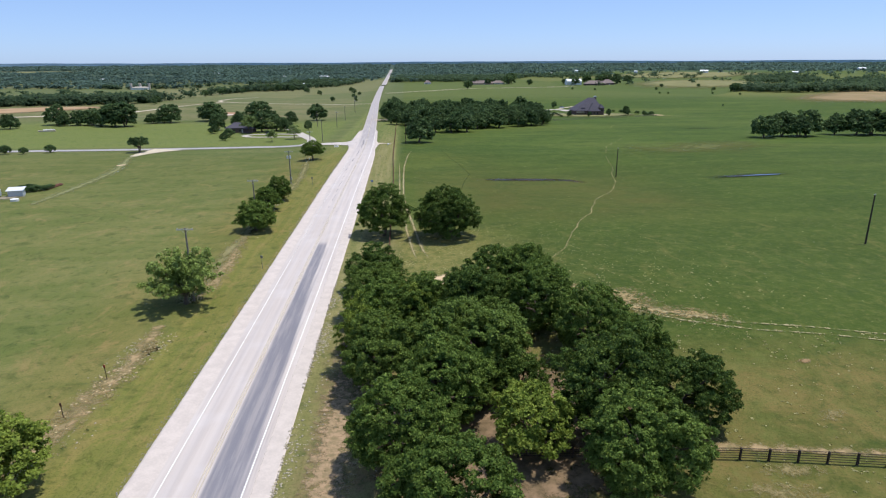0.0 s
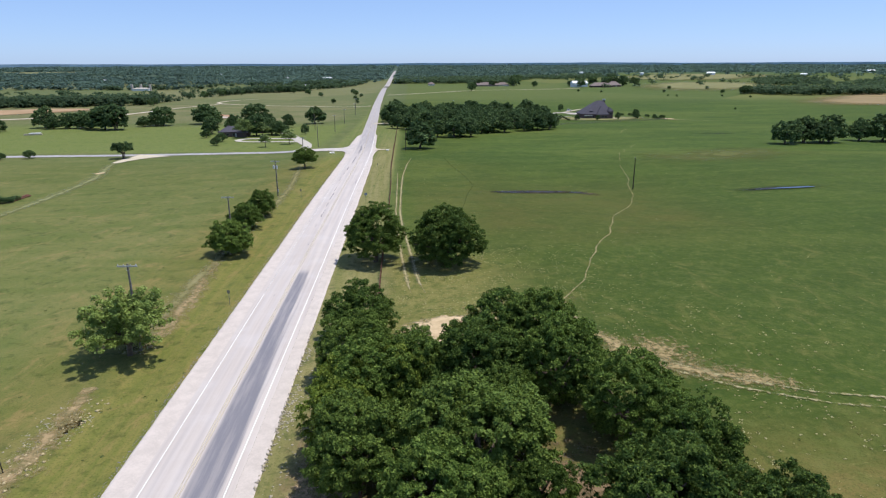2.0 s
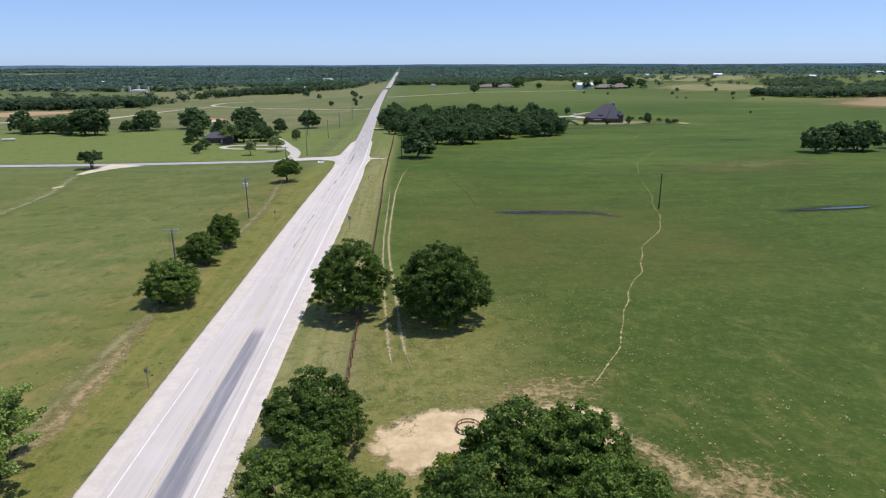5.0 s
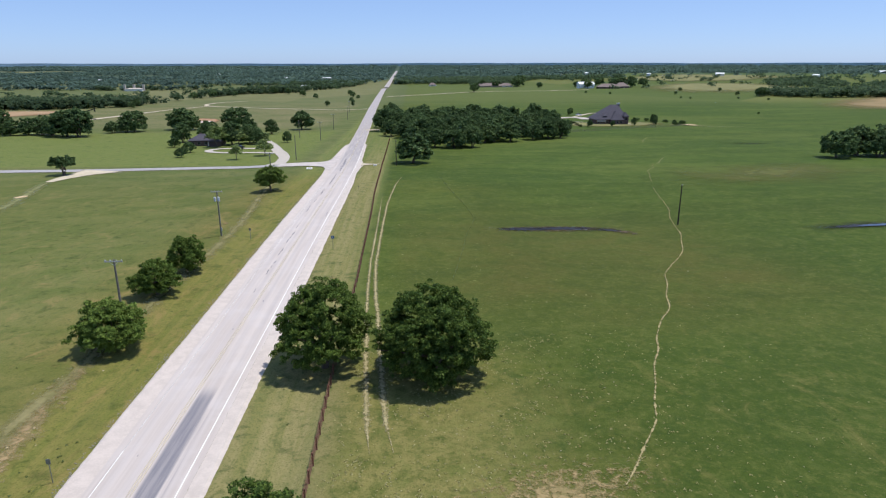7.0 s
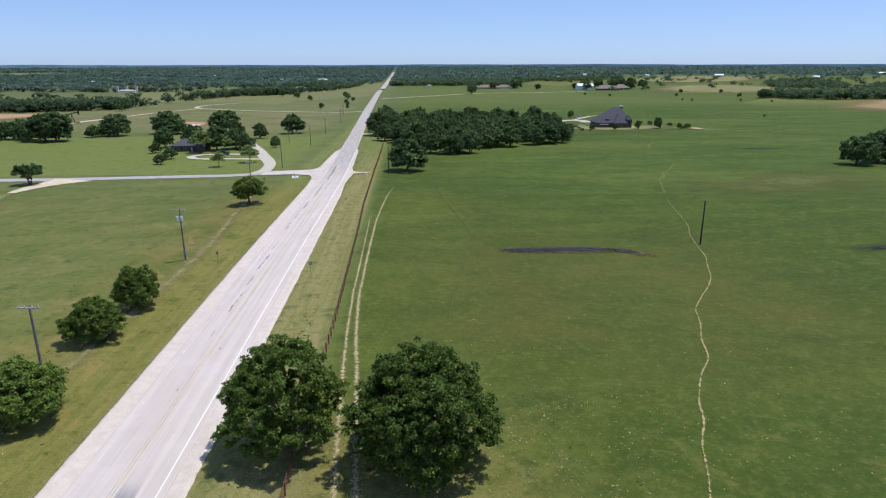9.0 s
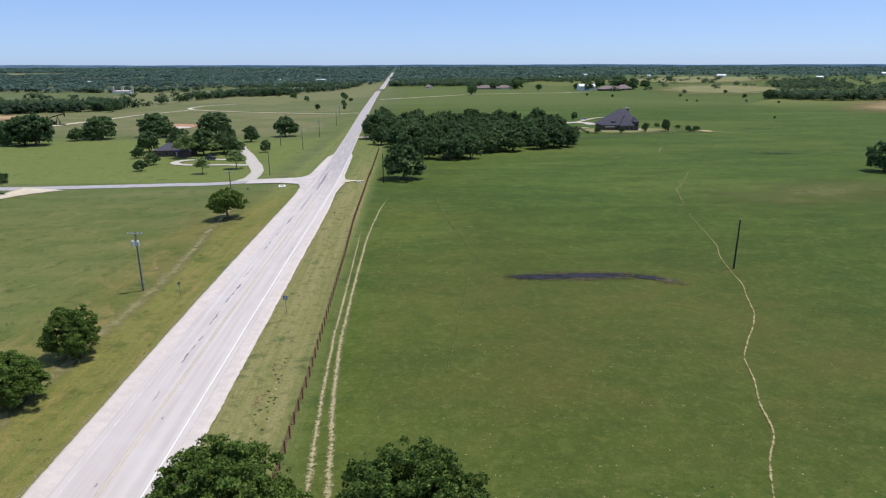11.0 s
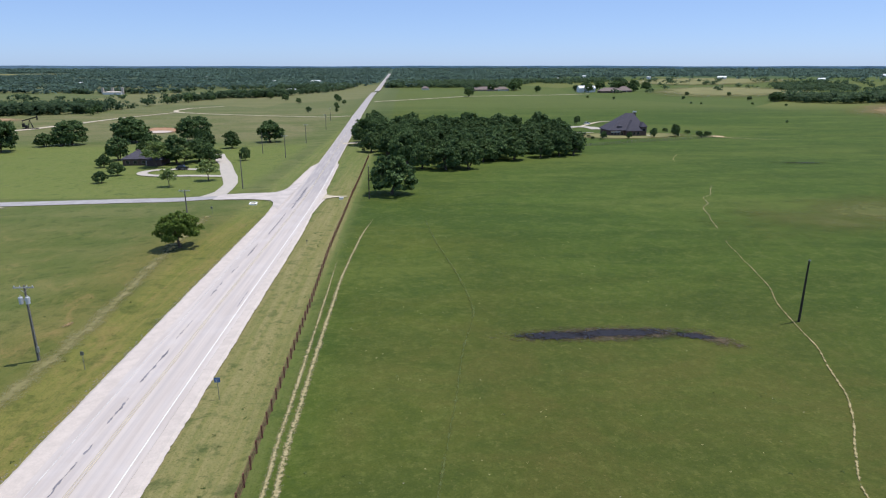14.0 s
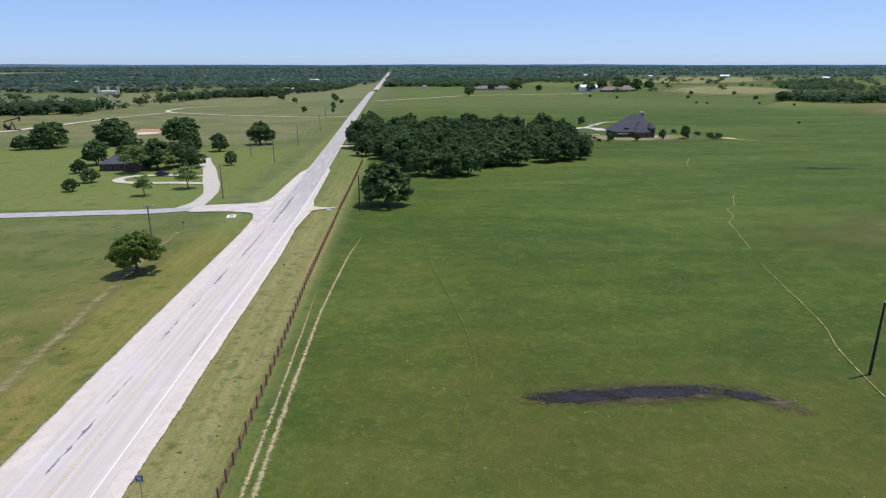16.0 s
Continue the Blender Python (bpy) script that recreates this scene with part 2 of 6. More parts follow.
    c = n.mix(n.calc("MULTIPLY", n.span(n.noise(p, 2.2, 4, 0.75), 0.50, 0.70), 0.35), c, (0.115, 0.140, 0.038))
    # far pastures change from field to field, with blue added for distance haze
    cell = n.cells(n.scaled(p, (0.7, 0.45, 0)), 0.004)["Color"]
    hue = n.xyz(cell)
    faraway = n.span(y, 620.0, 800.0)
    fc = n.mix(hue[0], (0.074, 0.106, 0.036), (0.168, 0.166, 0.074))
    c = n.mix(n.calc("MULTIPLY", faraway, 0.6), c, fc)
    # ground below the far woods takes on their haze-blue canopy colour
    hazy_floor = n.span(y, 1650.0, 2100.0)
    c = n.mix(n.calc("MULTIPLY", hazy_floor, n.span(n.noise(p, 0.006, 3), 0.40, 0.56, 0.95, 0.75)), c, (0.050, 0.085, 0.062))
    c = n.mix(n.span(x, 13.0, 18.0), c, (0.985, 1.0, 0.74), "MULTIPLY")
    c = n.mix(n.calc("MULTIPLY", n.span(x, 30.0, 42.0), n.span(y, 270.0, 220.0)), c, (0.95, 0.93, 0.93), "MULTIPLY")
    c = n.mix(n.calc("MULTIPLY", n.span(x, 6.0, -6.0), n.span(y, 300.0, 240.0)), c, (0.985, 0.955, 0.80), "MULTIPLY")
    near_verge = n.calc("MULTIPLY", n.calc("MULTIPLY", n.span(x, 6.0, -6.0), n.span(x, -34.0, -20.0)), n.span(y, 280.0, 240.0))
    c = n.mix(near_verge, c, (1.13, 1.0, 0.98), "MULTIPLY")
    n.colour(c)
    n.bump(n.calc("ADD", n.calc("MULTIPLY", fine, 0.7), n.calc("MULTIPLY", tuft, 0.35)), 0.65, 0.22)
    return n.mat


def soil_material(name, pale, dark, edge=(0.10, 0.9), grain=1.2, rough=0.95, round_patch=False, gain=1.0, spec=0.15):
    """Bare earth or gravel that frays into the grass at its edge: u runs from -1 to 1 across it."""
    n = Nodes(name, rough, spec)
    p = n.place()
    u, v, w = n.xyz(n.uv())
    a = n.noise(p, grain, 5, 0.7)
    n.colour(n.mix(n.span(a, 0.34, 0.68), dark, pale)).bump(n.noise(p, grain * 5, 4), 0.5, 0.05)
    dist = n.calc("SQRT", n.calc("ADD", n.calc("MULTIPLY", u, u), n.calc("MULTIPLY", v, v))) if round_patch else n.calc("ABSOLUTE", u)
    inner = n.calc("SUBTRACT", 1.0, dist)
    ragged = n.calc("ADD", inner, n.calc("MULTIPLY", n.calc("SUBTRACT", n.noise(p, grain * 0.8, 6, 0.75), 0.5), gain))
    n.fade(n.span(ragged, edge[0], edge[1]))
    return n.mat


def road_material():
    n = Nodes("chip_seal", 0.9, 0.25)
    uv = n.uv()
    u, v, w = n.xyz(uv)
    p = n.place()
    long_streak = n.noise(n.scaled(uv, (1.0, 0.02, 1)), 1.7, 5, 0.6)
    patchy = n.noise(p, 0.18, 5, 0.65)
    grit = n.noise(p, 14.0, 3, 0.7)
    c = n.mix(n.span(long_streak, 0.32, 0.68), (0.462, 0.404, 0.371), (0.548, 0.486, 0.446))
    c = n.mix(n.calc("MULTIPLY", n.span(patchy, 0.45, 0.7), 0.35), c, (0.59, 0.55, 0.535))
    # polished wheel tracks
    wheel = n.calc("ADD", n.span(n.calc("ABSOLUTE", n.calc("SUBTRACT", n.calc("ABSOLUTE", u), 1.0)), 0.55, 0.1),
                   n.span(n.calc("ABSOLUTE", n.calc("SUBTRACT", n.calc("ABSOLUTE", u), 2.7)), 0.55, 0.1))
    c = n.mix(n.calc("MULTIPLY", wheel, 0.22), c, (0.39, 0.365, 0.375))
    # a stretch of the near lane whose binder has bled black
    bleed = n.calc("MULTIPLY", n.span(u, -0.10, 0.42), n.calc("MULTIPLY", n.span(n.calc("ADD", n.calc("ADD", u, n.calc("MULTIPLY", n.calc("SUBTRACT", long_streak, 0.5), 2.4)), n.calc("MULTIPLY", n.calc("SUBTRACT", v, 60.0), 0.026)), 3.7, 2.6), n.span(v, 116.2, 112.5)))
    bn = n.noise(n.scaled(uv, (1.0, 0.05, 1)), 1.3, 6, 0.65)
    c = n.mix(n.calc("MULTIPLY", bleed, n.span(bn, 0.34, 0.60, 0.66, 0.98)), c, (0.185, 0.180, 0.205))
    # older, darker surface past the junction
    old = n.calc("MULTIPLY", n.span(v, 235.0, 330.0), n.span(n.calc("ABSOLUTE", u), 3.7, 3.0))
    c = n.mix(n.calc("MULTIPLY", old, n.span(bn, 0.3, 0.6, 0.2, 0.7)), c, (0.27, 0.255, 0.265))
    c = n.mix(n.calc("MULTIPLY", n.span(grit, 0.5, 0.8), 0.3), c, (0.34, 0.32, 0.31))
    n.colour(c).bump(grit, 0.25, 0.02)
    return n.mat


M_GRASS = grass_material()
M_ROAD = road_material()
M_SHOULDER = plain("caliche_shoulder", (0.530, 0.464, 0.416), 0.95, 0, 0.09, 0.7)
M_WHITE = plain("road_paint_white", (0.76, 0.745, 0.72), 0.7, 0, 0.10, 1.5)
M_WORN = soil_material("worn_white_paint", (0.70, 0.675, 0.65), (0.62, 0.585, 0.56), (0.05, 0.9), 0.6, 0.75, gain=1.8)
M_YELLOW = soil_material("road_paint_yellow", (0.60, 0.52, 0.40), (0.53, 0.46, 0.36), (0.15, 0.95), 0.5, 0.7, gain=2.2)
M_TAR = plain("tar_patch", (0.19, 0.18, 0.195), 0.7, 0, 0.35, 0.8)
M_LANE = plain("lane_asphalt", (0.35, 0.33, 0.33), 0.9, 0, 0.16, 0.5)
M_MOUTH = plain("worn_pale_asphalt", (0.49, 0.437, 0.405), 0.9, 0, 0.14, 0.35)
M_CONC = plain("pale_concrete", (0.46, 0.415, 0.36), 0.85, 0, 0.1, 0.6)
M_TRACK = soil_material("track_soil", (0.42, 0.355, 0.20), (0.25, 0.22, 0.105), (0.22, 1.05), 3.0, gain=3.2)
M_TANFAINT = soil_material("thin_dry_grass", (0.26, 0.23, 0.108), (0.19, 0.176, 0.07), (0.15, 1.35), 0.4, gain=2.4)
M_OLIVE = soil_material("olive_dry_pasture", (0.142, 0.142, 0.046), (0.100, 0.116, 0.032), (0.10, 1.3), 0.08, round_patch=True, gain=1.6)
M_DITCH = soil_material("ditch_soil", (0.40, 0.285, 0.155), (0.20, 0.165, 0.075), (0.25, 1.3), 0.8, gain=3.2)
M_RUT = soil_material("broken_rut_soil", (0.38, 0.33, 0.185), (0.24, 0.22, 0.10), (0.40, 1.25), 1.5, gain=4.6)
M_STONYEDGE = soil_material("stony_tan_soil", (0.41, 0.30, 0.155), (0.20, 0.172, 0.075), (0.22, 1.2), 1.6, gain=3.6)
M_PALETRACK = soil_material("pale_worn_grass", (0.235, 0.235, 0.108), (0.180, 0.192, 0.080), (0.15, 1.3), 0.5, gain=1.6)
M_PATH = soil_material("cattle_path_soil", (0.40, 0.33, 0.17), (0.25, 0.22, 0.10), (0.25, 1.0), 1.6, gain=4.6)
M_FAINT = soil_material("worn_grass", (0.125, 0.142, 0.045), (0.095, 0.12, 0.034), (0.4, 1.5), 0.9, gain=2.2)
M_DIRT = soil_material("bare_sand", (0.60, 0.455, 0.285), (0.43, 0.32, 0.185), (0.12, 0.34), 0.5, round_patch=True, gain=0.9)
M_BARE = soil_material("bare_pinkish_soil", (0.38, 0.265, 0.165), (0.21, 0.165, 0.09), (0.10, 0.8), 1.5, round_patch=True, gain=3.2)
# brown soil and leaves, with tree shade darkening the colour
M_SHADED_LITTER = soil_material("shaded_leaf_strewn_soil", (0.25, 0.172, 0.105), (0.125, 0.093, 0.052), (0.05, 0.5), 0.7, round_patch=True, gain=1.7)
M_STONY = soil_material("stony_soil", (0.31, 0.24, 0.112), (0.19, 0.165, 0.07), (0.35, 1.35), 1.6, round_patch=True, gain=2.8)
M_TANSOIL = soil_material("tan_stony_soil", (0.36, 0.262, 0.132), (0.20, 0.168, 0.070), (0.28, 1.1), 1.5, round_patch=True, gain=3.6)
M_REDSOFT = soil_material("thin_red_soil", (0.38, 0.235, 0.13), (0.24, 0.17, 0.085), (0.2, 1.1), 1.4, round_patch=True, gain=1.8)
M_RED = soil_material("red_soil", (0.40, 0.24, 0.15), (0.30, 0.17, 0.09), (0.08, 0.4), 0.25, round_patch=True, gain=0.7)
M_PAD = soil_material("pale_gravel_pad", (0.56, 0.48, 0.42), (0.46, 0.37, 0.31), (0.05, 0.4), 0.3, round_patch=True, gain=0.7)
M_TANFIELD = soil_material("dry_pasture", (0.215, 0.20, 0.085), (0.155, 0.155, 0.062), (0.03, 0.45), 0.04, round_patch=True, gain=0.8)
M_BROWNFIELD = soil_material("brown_pasture", (0.295, 0.21, 0.11), (0.21, 0.165, 0.075), (0.04, 0.6), 0.03, round_patch=True, gain=0.7)
M_REDFIELD = soil_material("ploughed_red_field", (0.40, 0.27, 0.16), (0.30, 0.20, 0.11), (0.04, 0.35), 0.05, round_patch=True, gain=0.6)
M_MUD = soil_material("wet_dark_mud", (0.026, 0.024, 0.034), (0.013, 0.012, 0.019), (0.12, 0.5), 0.6, 0.6, round_patch=True, gain=1.1)
M_PUDDLE = soil_material("wet_black_mud", (0.027, 0.023, 0.026), (0.011, 0.010, 0.012), (0.06, 0.62), 1.5, 0.52, round_patch=True, gain=2.0, spec=0.17)
M_TRODDEN_PALE = soil_material("trodden_pale_soil", (0.30, 0.26, 0.19), (0.20, 0.18, 0.12), (0.10, 0.8), 0.8, round_patch=True, gain=1.2)
M_RIM = soil_material("trampled_wet_soil", (0.125, 0.092, 0.058), (0.070, 0.062, 0.036), (0.12, 0.9), 1.3, round_patch=True, gain=2.2)
M_SEDGE = soil_material("marsh_grass", (0.055, 0.070, 0.035), (0.035, 0.050, 0.025), (0.2, 1.2), 0.3, round_patch=True, gain=1.2)
M_RANK = soil_material("rank_grass", (0.052, 0.078, 0.030), (0.032, 0.052, 0.022), (0.05, 0.6), 0.3, gain=1.2)
M_GRAVEL = soil_material("gravel_lane", (0.60, 0.52, 0.40), (0.46, 0.40, 0.29), (0.05, 0.4), 0.5, gain=0.6)
M_BARK = plain("oak_bark", (0.115, 0.090, 0.068), 0.95, 0, 0.35, 3.0)
M_OAK = leaf_material("oak_leaves", (0.026, 0.058, 0.013), (0.096, 0.164, 0.032), (0.176, 0.244, 0.050))
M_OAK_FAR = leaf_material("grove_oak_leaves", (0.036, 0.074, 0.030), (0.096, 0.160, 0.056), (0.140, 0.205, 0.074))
M_OAK_LIGHT = leaf_material("young_oak_leaves", (0.100, 0.155, 0.021), (0.198, 0.270, 0.043), (0.27, 0.325, 0.062))
M_OAK_MID = leaf_material("mid_green_oak_leaves", (0.052, 0.100, 0.018), (0.128, 0.200, 0.038), (0.190, 0.260, 0.056))
M_SOFT = leaf_material("shade_tree_leaves", (0.13, 0.20, 0.056), (0.225, 0.30, 0.096), (0.28, 0.34, 0.13))
M_PECAN = leaf_material("pecan_leaves", (0.13, 0.20, 0.042), (0.23, 0.31, 0.072), (0.28, 0.345, 0.10))
# both woodland greens hold distance haze as extra blue, the far one most
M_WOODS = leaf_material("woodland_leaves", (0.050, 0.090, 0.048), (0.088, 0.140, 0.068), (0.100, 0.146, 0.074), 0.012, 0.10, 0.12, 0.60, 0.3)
M_WOODS_FAR = leaf_material("haze_tinted_woodland_leaves", (0.062, 0.110, 0.108), (0.140, 0.216, 0.158), (0.104, 0.160, 0.136), 0.0050, 0.14, 0.05, 0.75, 0.12)
# pale blue of horizon haze, put into the ridge's colour
M_RIDGE = plain("haze_blue_ridge", (0.36, 0.48, 0.55), 0.95, 0, 0.12, 0.01)
M_POLE = plain("weathered_pole_wood", (0.16, 0.145, 0.125), 0.9, 0, 0.3, 2.0)
M_POLE_DARK = plain("creosoted_pole_wood", (0.045, 0.036, 0.028), 0.85, 0, 0.35, 2.0)
M_ARM = plain("grey_crossarm", (0.42, 0.42, 0.40), 0.8, 0, 0.15, 3.0)
M_TANK = plain("grey_painted_steel", (0.50, 0.53, 0.56), 0.45, 0.2, 0.12, 3.0)
M_RUST = plain("rusted_pipe", (0.165, 0.078, 0.052), 0.8, 0.2, 0.35, 3.0)
M_DARKPIPE = plain("dark_pipe", (0.050, 0.036, 0.030), 0.75, 0.2, 0.3, 3.0)
M_REDCAP = plain("red_marker_paint", (0.46, 0.085, 0.04), 0.6, 0, 0.15, 4.0)
M_GALV = plain("galvanised_steel", (0.42, 0.43, 0.44), 0.5, 0.6, 0.15, 4.0)
M_SIGNBLUE = plain("blue_sign_sheet", (0.045, 0.13, 0.32), 0.5, 0.0, 0.1, 3.0)
M_SIGNBACK = plain("dull_sign_back", (0.21, 0.215, 0.17), 0.7, 0.1, 0.2, 4.0)
M_ROOF = plain("slate_grey_shingle", (0.075, 0.070, 0.088), 0.9, 0, 0.25, 1.2)
M_ROOF2 = plain("brown_shingle", (0.21, 0.165, 0.15), 0.9, 0, 0.2, 0.8)
M_BRICK = plain("dark_brick", (0.115, 0.080, 0.075), 0.9, 0, 0.3, 2.5)
M_BRICK2 = plain("tan_brick", (0.36, 0.29, 0.23), 0.9, 0, 0.2, 1.5)
M_TRIM = plain("white_trim", (0.74, 0.73, 0.70), 0.6, 0, 0.08, 2.0)
M_FRAME = plain("dull_window_frame", (0.20, 0.19, 0.18), 0.6, 0, 0.1, 2.0)
M_METALROOF = plain("white_metal_sheet", (0.72, 0.73, 0.74), 0.45, 0.1, 0.07, 1.0)
M_BLACK = plain("black_steel", (0.025, 0.023, 0.022), 0.6, 0.3, 0.3, 2.0)
M_STONE = plain("pale_limestone", (0.42, 0.37, 0.27), 0.95, 0, 0.2, 4.0)
M_CREAM = plain("cream_limestone", (0.44, 0.36, 0.20), 0.95, 0, 0.22, 4.0)
M_GREYSTONE = plain("grey_gravel", (0.25, 0.235, 0.215), 0.95, 0, 0.25, 4.0)
M_CARWHITE = plain("white_car_paint", (0.80, 0.80, 0.80), 0.25, 0, 0.03, 2.0, 0.5)
M_CARDARK = plain("dark_car_paint", (0.03, 0.032, 0.04), 0.25, 0, 0.1, 2.0, 0.5)
M_TYRE = plain("tyre_rubber", (0.02, 0.02, 0.02), 0.9, 0, 0.2, 5.0)
M_DRYWEED = leaf_material("dry_weeds", (0.30, 0.28, 0.11), (0.43, 0.395, 0.18), (0.48, 0.44, 0.23))
M_WEED = leaf_material("green_weeds", (0.060, 0.095, 0.026), (0.095, 0.130, 0.038), (0.125, 0.150, 0.055))


def glass_material():
    n = Nodes("window_glass", 0.05, 0.6)
    n.colour((0.02, 0.024, 0.03))
    return n.mat


def water_material():
    n = Nodes("pond_water", 0.06, 0.5)
    n.colour((0.035, 0.040, 0.045)).bump(n.noise(n.place(), 2.0, 3), 0.04, 0.02)
    return n.mat


M_GLASS, M_WATER = glass_material(), water_material()

# ---------------------------------------------------------------- mesh helpers


def mesh_of(name, verts, faces, mat, uvs=None, smooth=False):
    me = bpy.data.meshes.new(name)
    me.from_pydata([tuple(v) for v in verts], [], [tuple(f) for f in faces])
    if uvs is not None:
        layer = me.uv_layers.new(name="UVMap")
        idx = np.empty(len(me.loops), dtype=np.int32)
        me.loops.foreach_get("vertex_index", idx)
        layer.data.foreach_set("uv", np.asarray(uvs, np.float32)[idx].ravel())
    me.materials.append(mat)
    if smooth:
        me.polygons.foreach_set("use_smooth", np.ones(len(me.polygons), dtype=bool))
    me.update()
    return me


def part(name, shape, mat, parent, label="", at=None):
    """ONE mesh object under a thing. shape: a Shape, or a mesh that is shared."""
    me = shape if isinstance(shape, bpy.types.Mesh) else shape.mesh(name, mat)
    ob = new(name, me)
    ob.parent = parent
    if at is not None:
        ob.matrix_basis = at
    return tagged(ob, label)


def thing(name, label, category, group="", kind="", at=None):
    ob = new(name)
    ob.empty_display_size = 0.3
    if at is not None:
        ob.matrix_basis = at
    return tagged(ob, label, category, group, kind)


class Shape:
    """Collects solid pieces into one mesh."""

    def __init__(self):
        self.v, self.f = [], []

    def take(self, verts, faces):
        k = len(self.v)
        self.v += [tuple(p) for p in verts]
        self.f += [tuple(i + k for i in f) for f in faces]
        return self

    def box(self, c, s, rz=0.0, bevel=0.0):
        """A box about c with sides s; its upright edges are chamfered by bevel."""
        x, y, z = (a / 2 for a in s)
        b = min(bevel, x * 0.6, y * 0.6)
        ring = [(-x + b, -y), (x - b, -y), (x, -y + b), (x, y - b), (x - b, y), (-x + b, y), (-x, y - b), (-x, -y + b)] if b else [(-x, -y), (x, -y), (x, y), (-x, y)]
        co, si = math.cos(radians(rz)), math.sin(radians(rz))
        n = len(ring)
        verts = [(c[0] + px * co - py * si, c[1] + px * si + py * co, c[2] + h) for h in (-z, z) for px, py in ring]
        faces = [tuple(range(n - 1, -1, -1)), tuple(range(n, 2 * n))] + [(i, (i + 1) % n, n + (i + 1) % n, n + i) for i in range(n)]
        return self.take(verts, faces)

    def tube(self, pts, radii, sides=8, caps=True):
        """A tapered round bar along pts."""
        pts = [Vector(p) for p in pts]
        if not hasattr(radii, "__len__"):
            radii = [radii] * len(pts)
        verts, faces = [], []
        for i, p in enumerate(pts):
            d = (pts[min(i + 1, len(pts) - 1)] - pts[max(i - 1, 0)]).normalized()
            a = d.orthogonal().normalized() if abs(d.z) < 0.9 else d.cross(Vector((0, 1, 0))).normalized()
            b = d.cross(a)
            for k in range(sides):
                w = 2 * math.pi * k / sides
                verts.append(p + (a * math.cos(w) + b * math.sin(w)) * radii[i])
        for i in range(len(pts) - 1):
            for k in range(sides):
                q = (k + 1) % sides
                faces.append((i * sides + k, i * sides + q, (i + 1) * sides + q, (i + 1) * sides + k))
        if caps:
            faces += [tuple(range(sides - 1, -1, -1)), tuple(range((len(pts) - 1) * sides, len(pts) * sides))]
        return self.take(verts, faces)

    def hip(self, x0, x1, y0, y1, z, rise, over=0.5, ridge="x", inset=None):
        """A hipped roof with a soffit edge over the given plan; inset 0 gives plain gables."""
        x0, x1, y0, y1 = x0 - over, x1 + over, y0 - over, y1 + over
        half = min(x1 - x0, y1 - y0) / 2
        k = half if inset is None else inset
        if ridge == "x":
            a, b = (x0 + k, (y0 + y1) / 2), (x1 - k, (y0 + y1) / 2)
        else:
            a, b = ((x0 + x1) / 2, y0 + k), ((x0 + x1) / 2, y1 - k)
        t = 0.22
        v = [(x0, y0, z - t), (x1, y0, z - t), (x1, y1, z - t), (x0, y1, z - t), (x0, y0, z), (x1, y0, z), (x1, y1, z), (x0, y1, z),
             (*a, z + rise), (*b, z + rise)]
        f = [(3, 2, 1, 0), (0, 1, 5, 4), (1, 2, 6, 5), (2, 3, 7, 6), (3, 0, 4, 7)]
        f += [(4, 5, 9, 8), (6, 7, 8, 9), (5, 6, 9), (7, 4, 8)] if ridge == "x" else [(5, 6, 9, 8), (7, 4, 8, 9), (4, 5, 8), (6, 7, 9)]
        return self.take(v, f)

    def mesh(self, name, mat, smooth=False):
        return mesh_of(name, self.v, self.f, mat, smooth=smooth)


def z_at(x, y):
    return float(land(x, y))


def ribbon(name, pts, width, mat, lift=0.05, gap=2.5, across=4, label="", kind="structure", category="", jitter=0.0, parent=None, wander=0.0):
    """A strip that follows the ground along pts; u runs across, v along in metres. width: one, or one for each point."""
    P = np.array(pts, float)
    W = np.full(len(P), width, float) if not hasattr(width, "__len__") else np.array(width, float)
    seg = np.hypot(*np.diff(P, axis=0).T)
    s = np.concatenate([[0], np.cumsum(seg)])
    m = max(2, int(s[-1] / gap) + 1)
    t = np.linspace(0, s[-1], m)
    X, Y, Wd = (np.interp(t, s, a) for a in (P[:, 0], P[:, 1], W))
    if len(P) > 2:
        for _ in range(3):
            X[1:-1], Y[1:-1] = (X[:-2] + 2 * X[1:-1] + X[2:]) / 4, (Y[:-2] + 2 * Y[1:-1] + Y[2:]) / 4
    if wander:
        sway = np.random.default_rng(m).normal(0, 1, (2, m + 14))
        X[1:-1] += wander * np.convolve(sway[0], np.hanning(15) / 2.3, "valid")[1:-1]
        Y[1:-1] += wander * np.convolve(sway[1], np.hanning(15) / 2.3, "valid")[1:-1]
    dx, dy = np.gradient(X), np.gradient(Y)
    L = np.hypot(dx, dy)
    nx, ny = dy / L, -dx / L
    rng = np.random.default_rng(len(pts) * 7 + int(s[-1]))
    verts, uvs = [], []
    for j in range(across + 1):
        u = 2 * j / across - 1
        wob = rng.normal(0, jitter, m) if jitter and j in (0, across) else 0
        o = u * Wd / 2 + wob
        x, y = X + nx * o, Y + ny * o
        verts.append(np.stack([x, y, land(x, y) + lift + 0.0003 * np.hypot(x, y)], 1))
        uvs.append(np.stack([np.full(m, u), t], 1))
    verts, uvs = np.concatenate(verts), np.concatenate(uvs)
    faces = [(j * m + i, (j + 1) * m + i, (j + 1) * m + i + 1, j * m + i + 1) for j in range(across) for i in range(m - 1)]
    ob = new(name, mesh_of(name, verts, faces, mat, uvs))
    ob.parent = parent
    return tagged(ob, label, category, kind=kind)


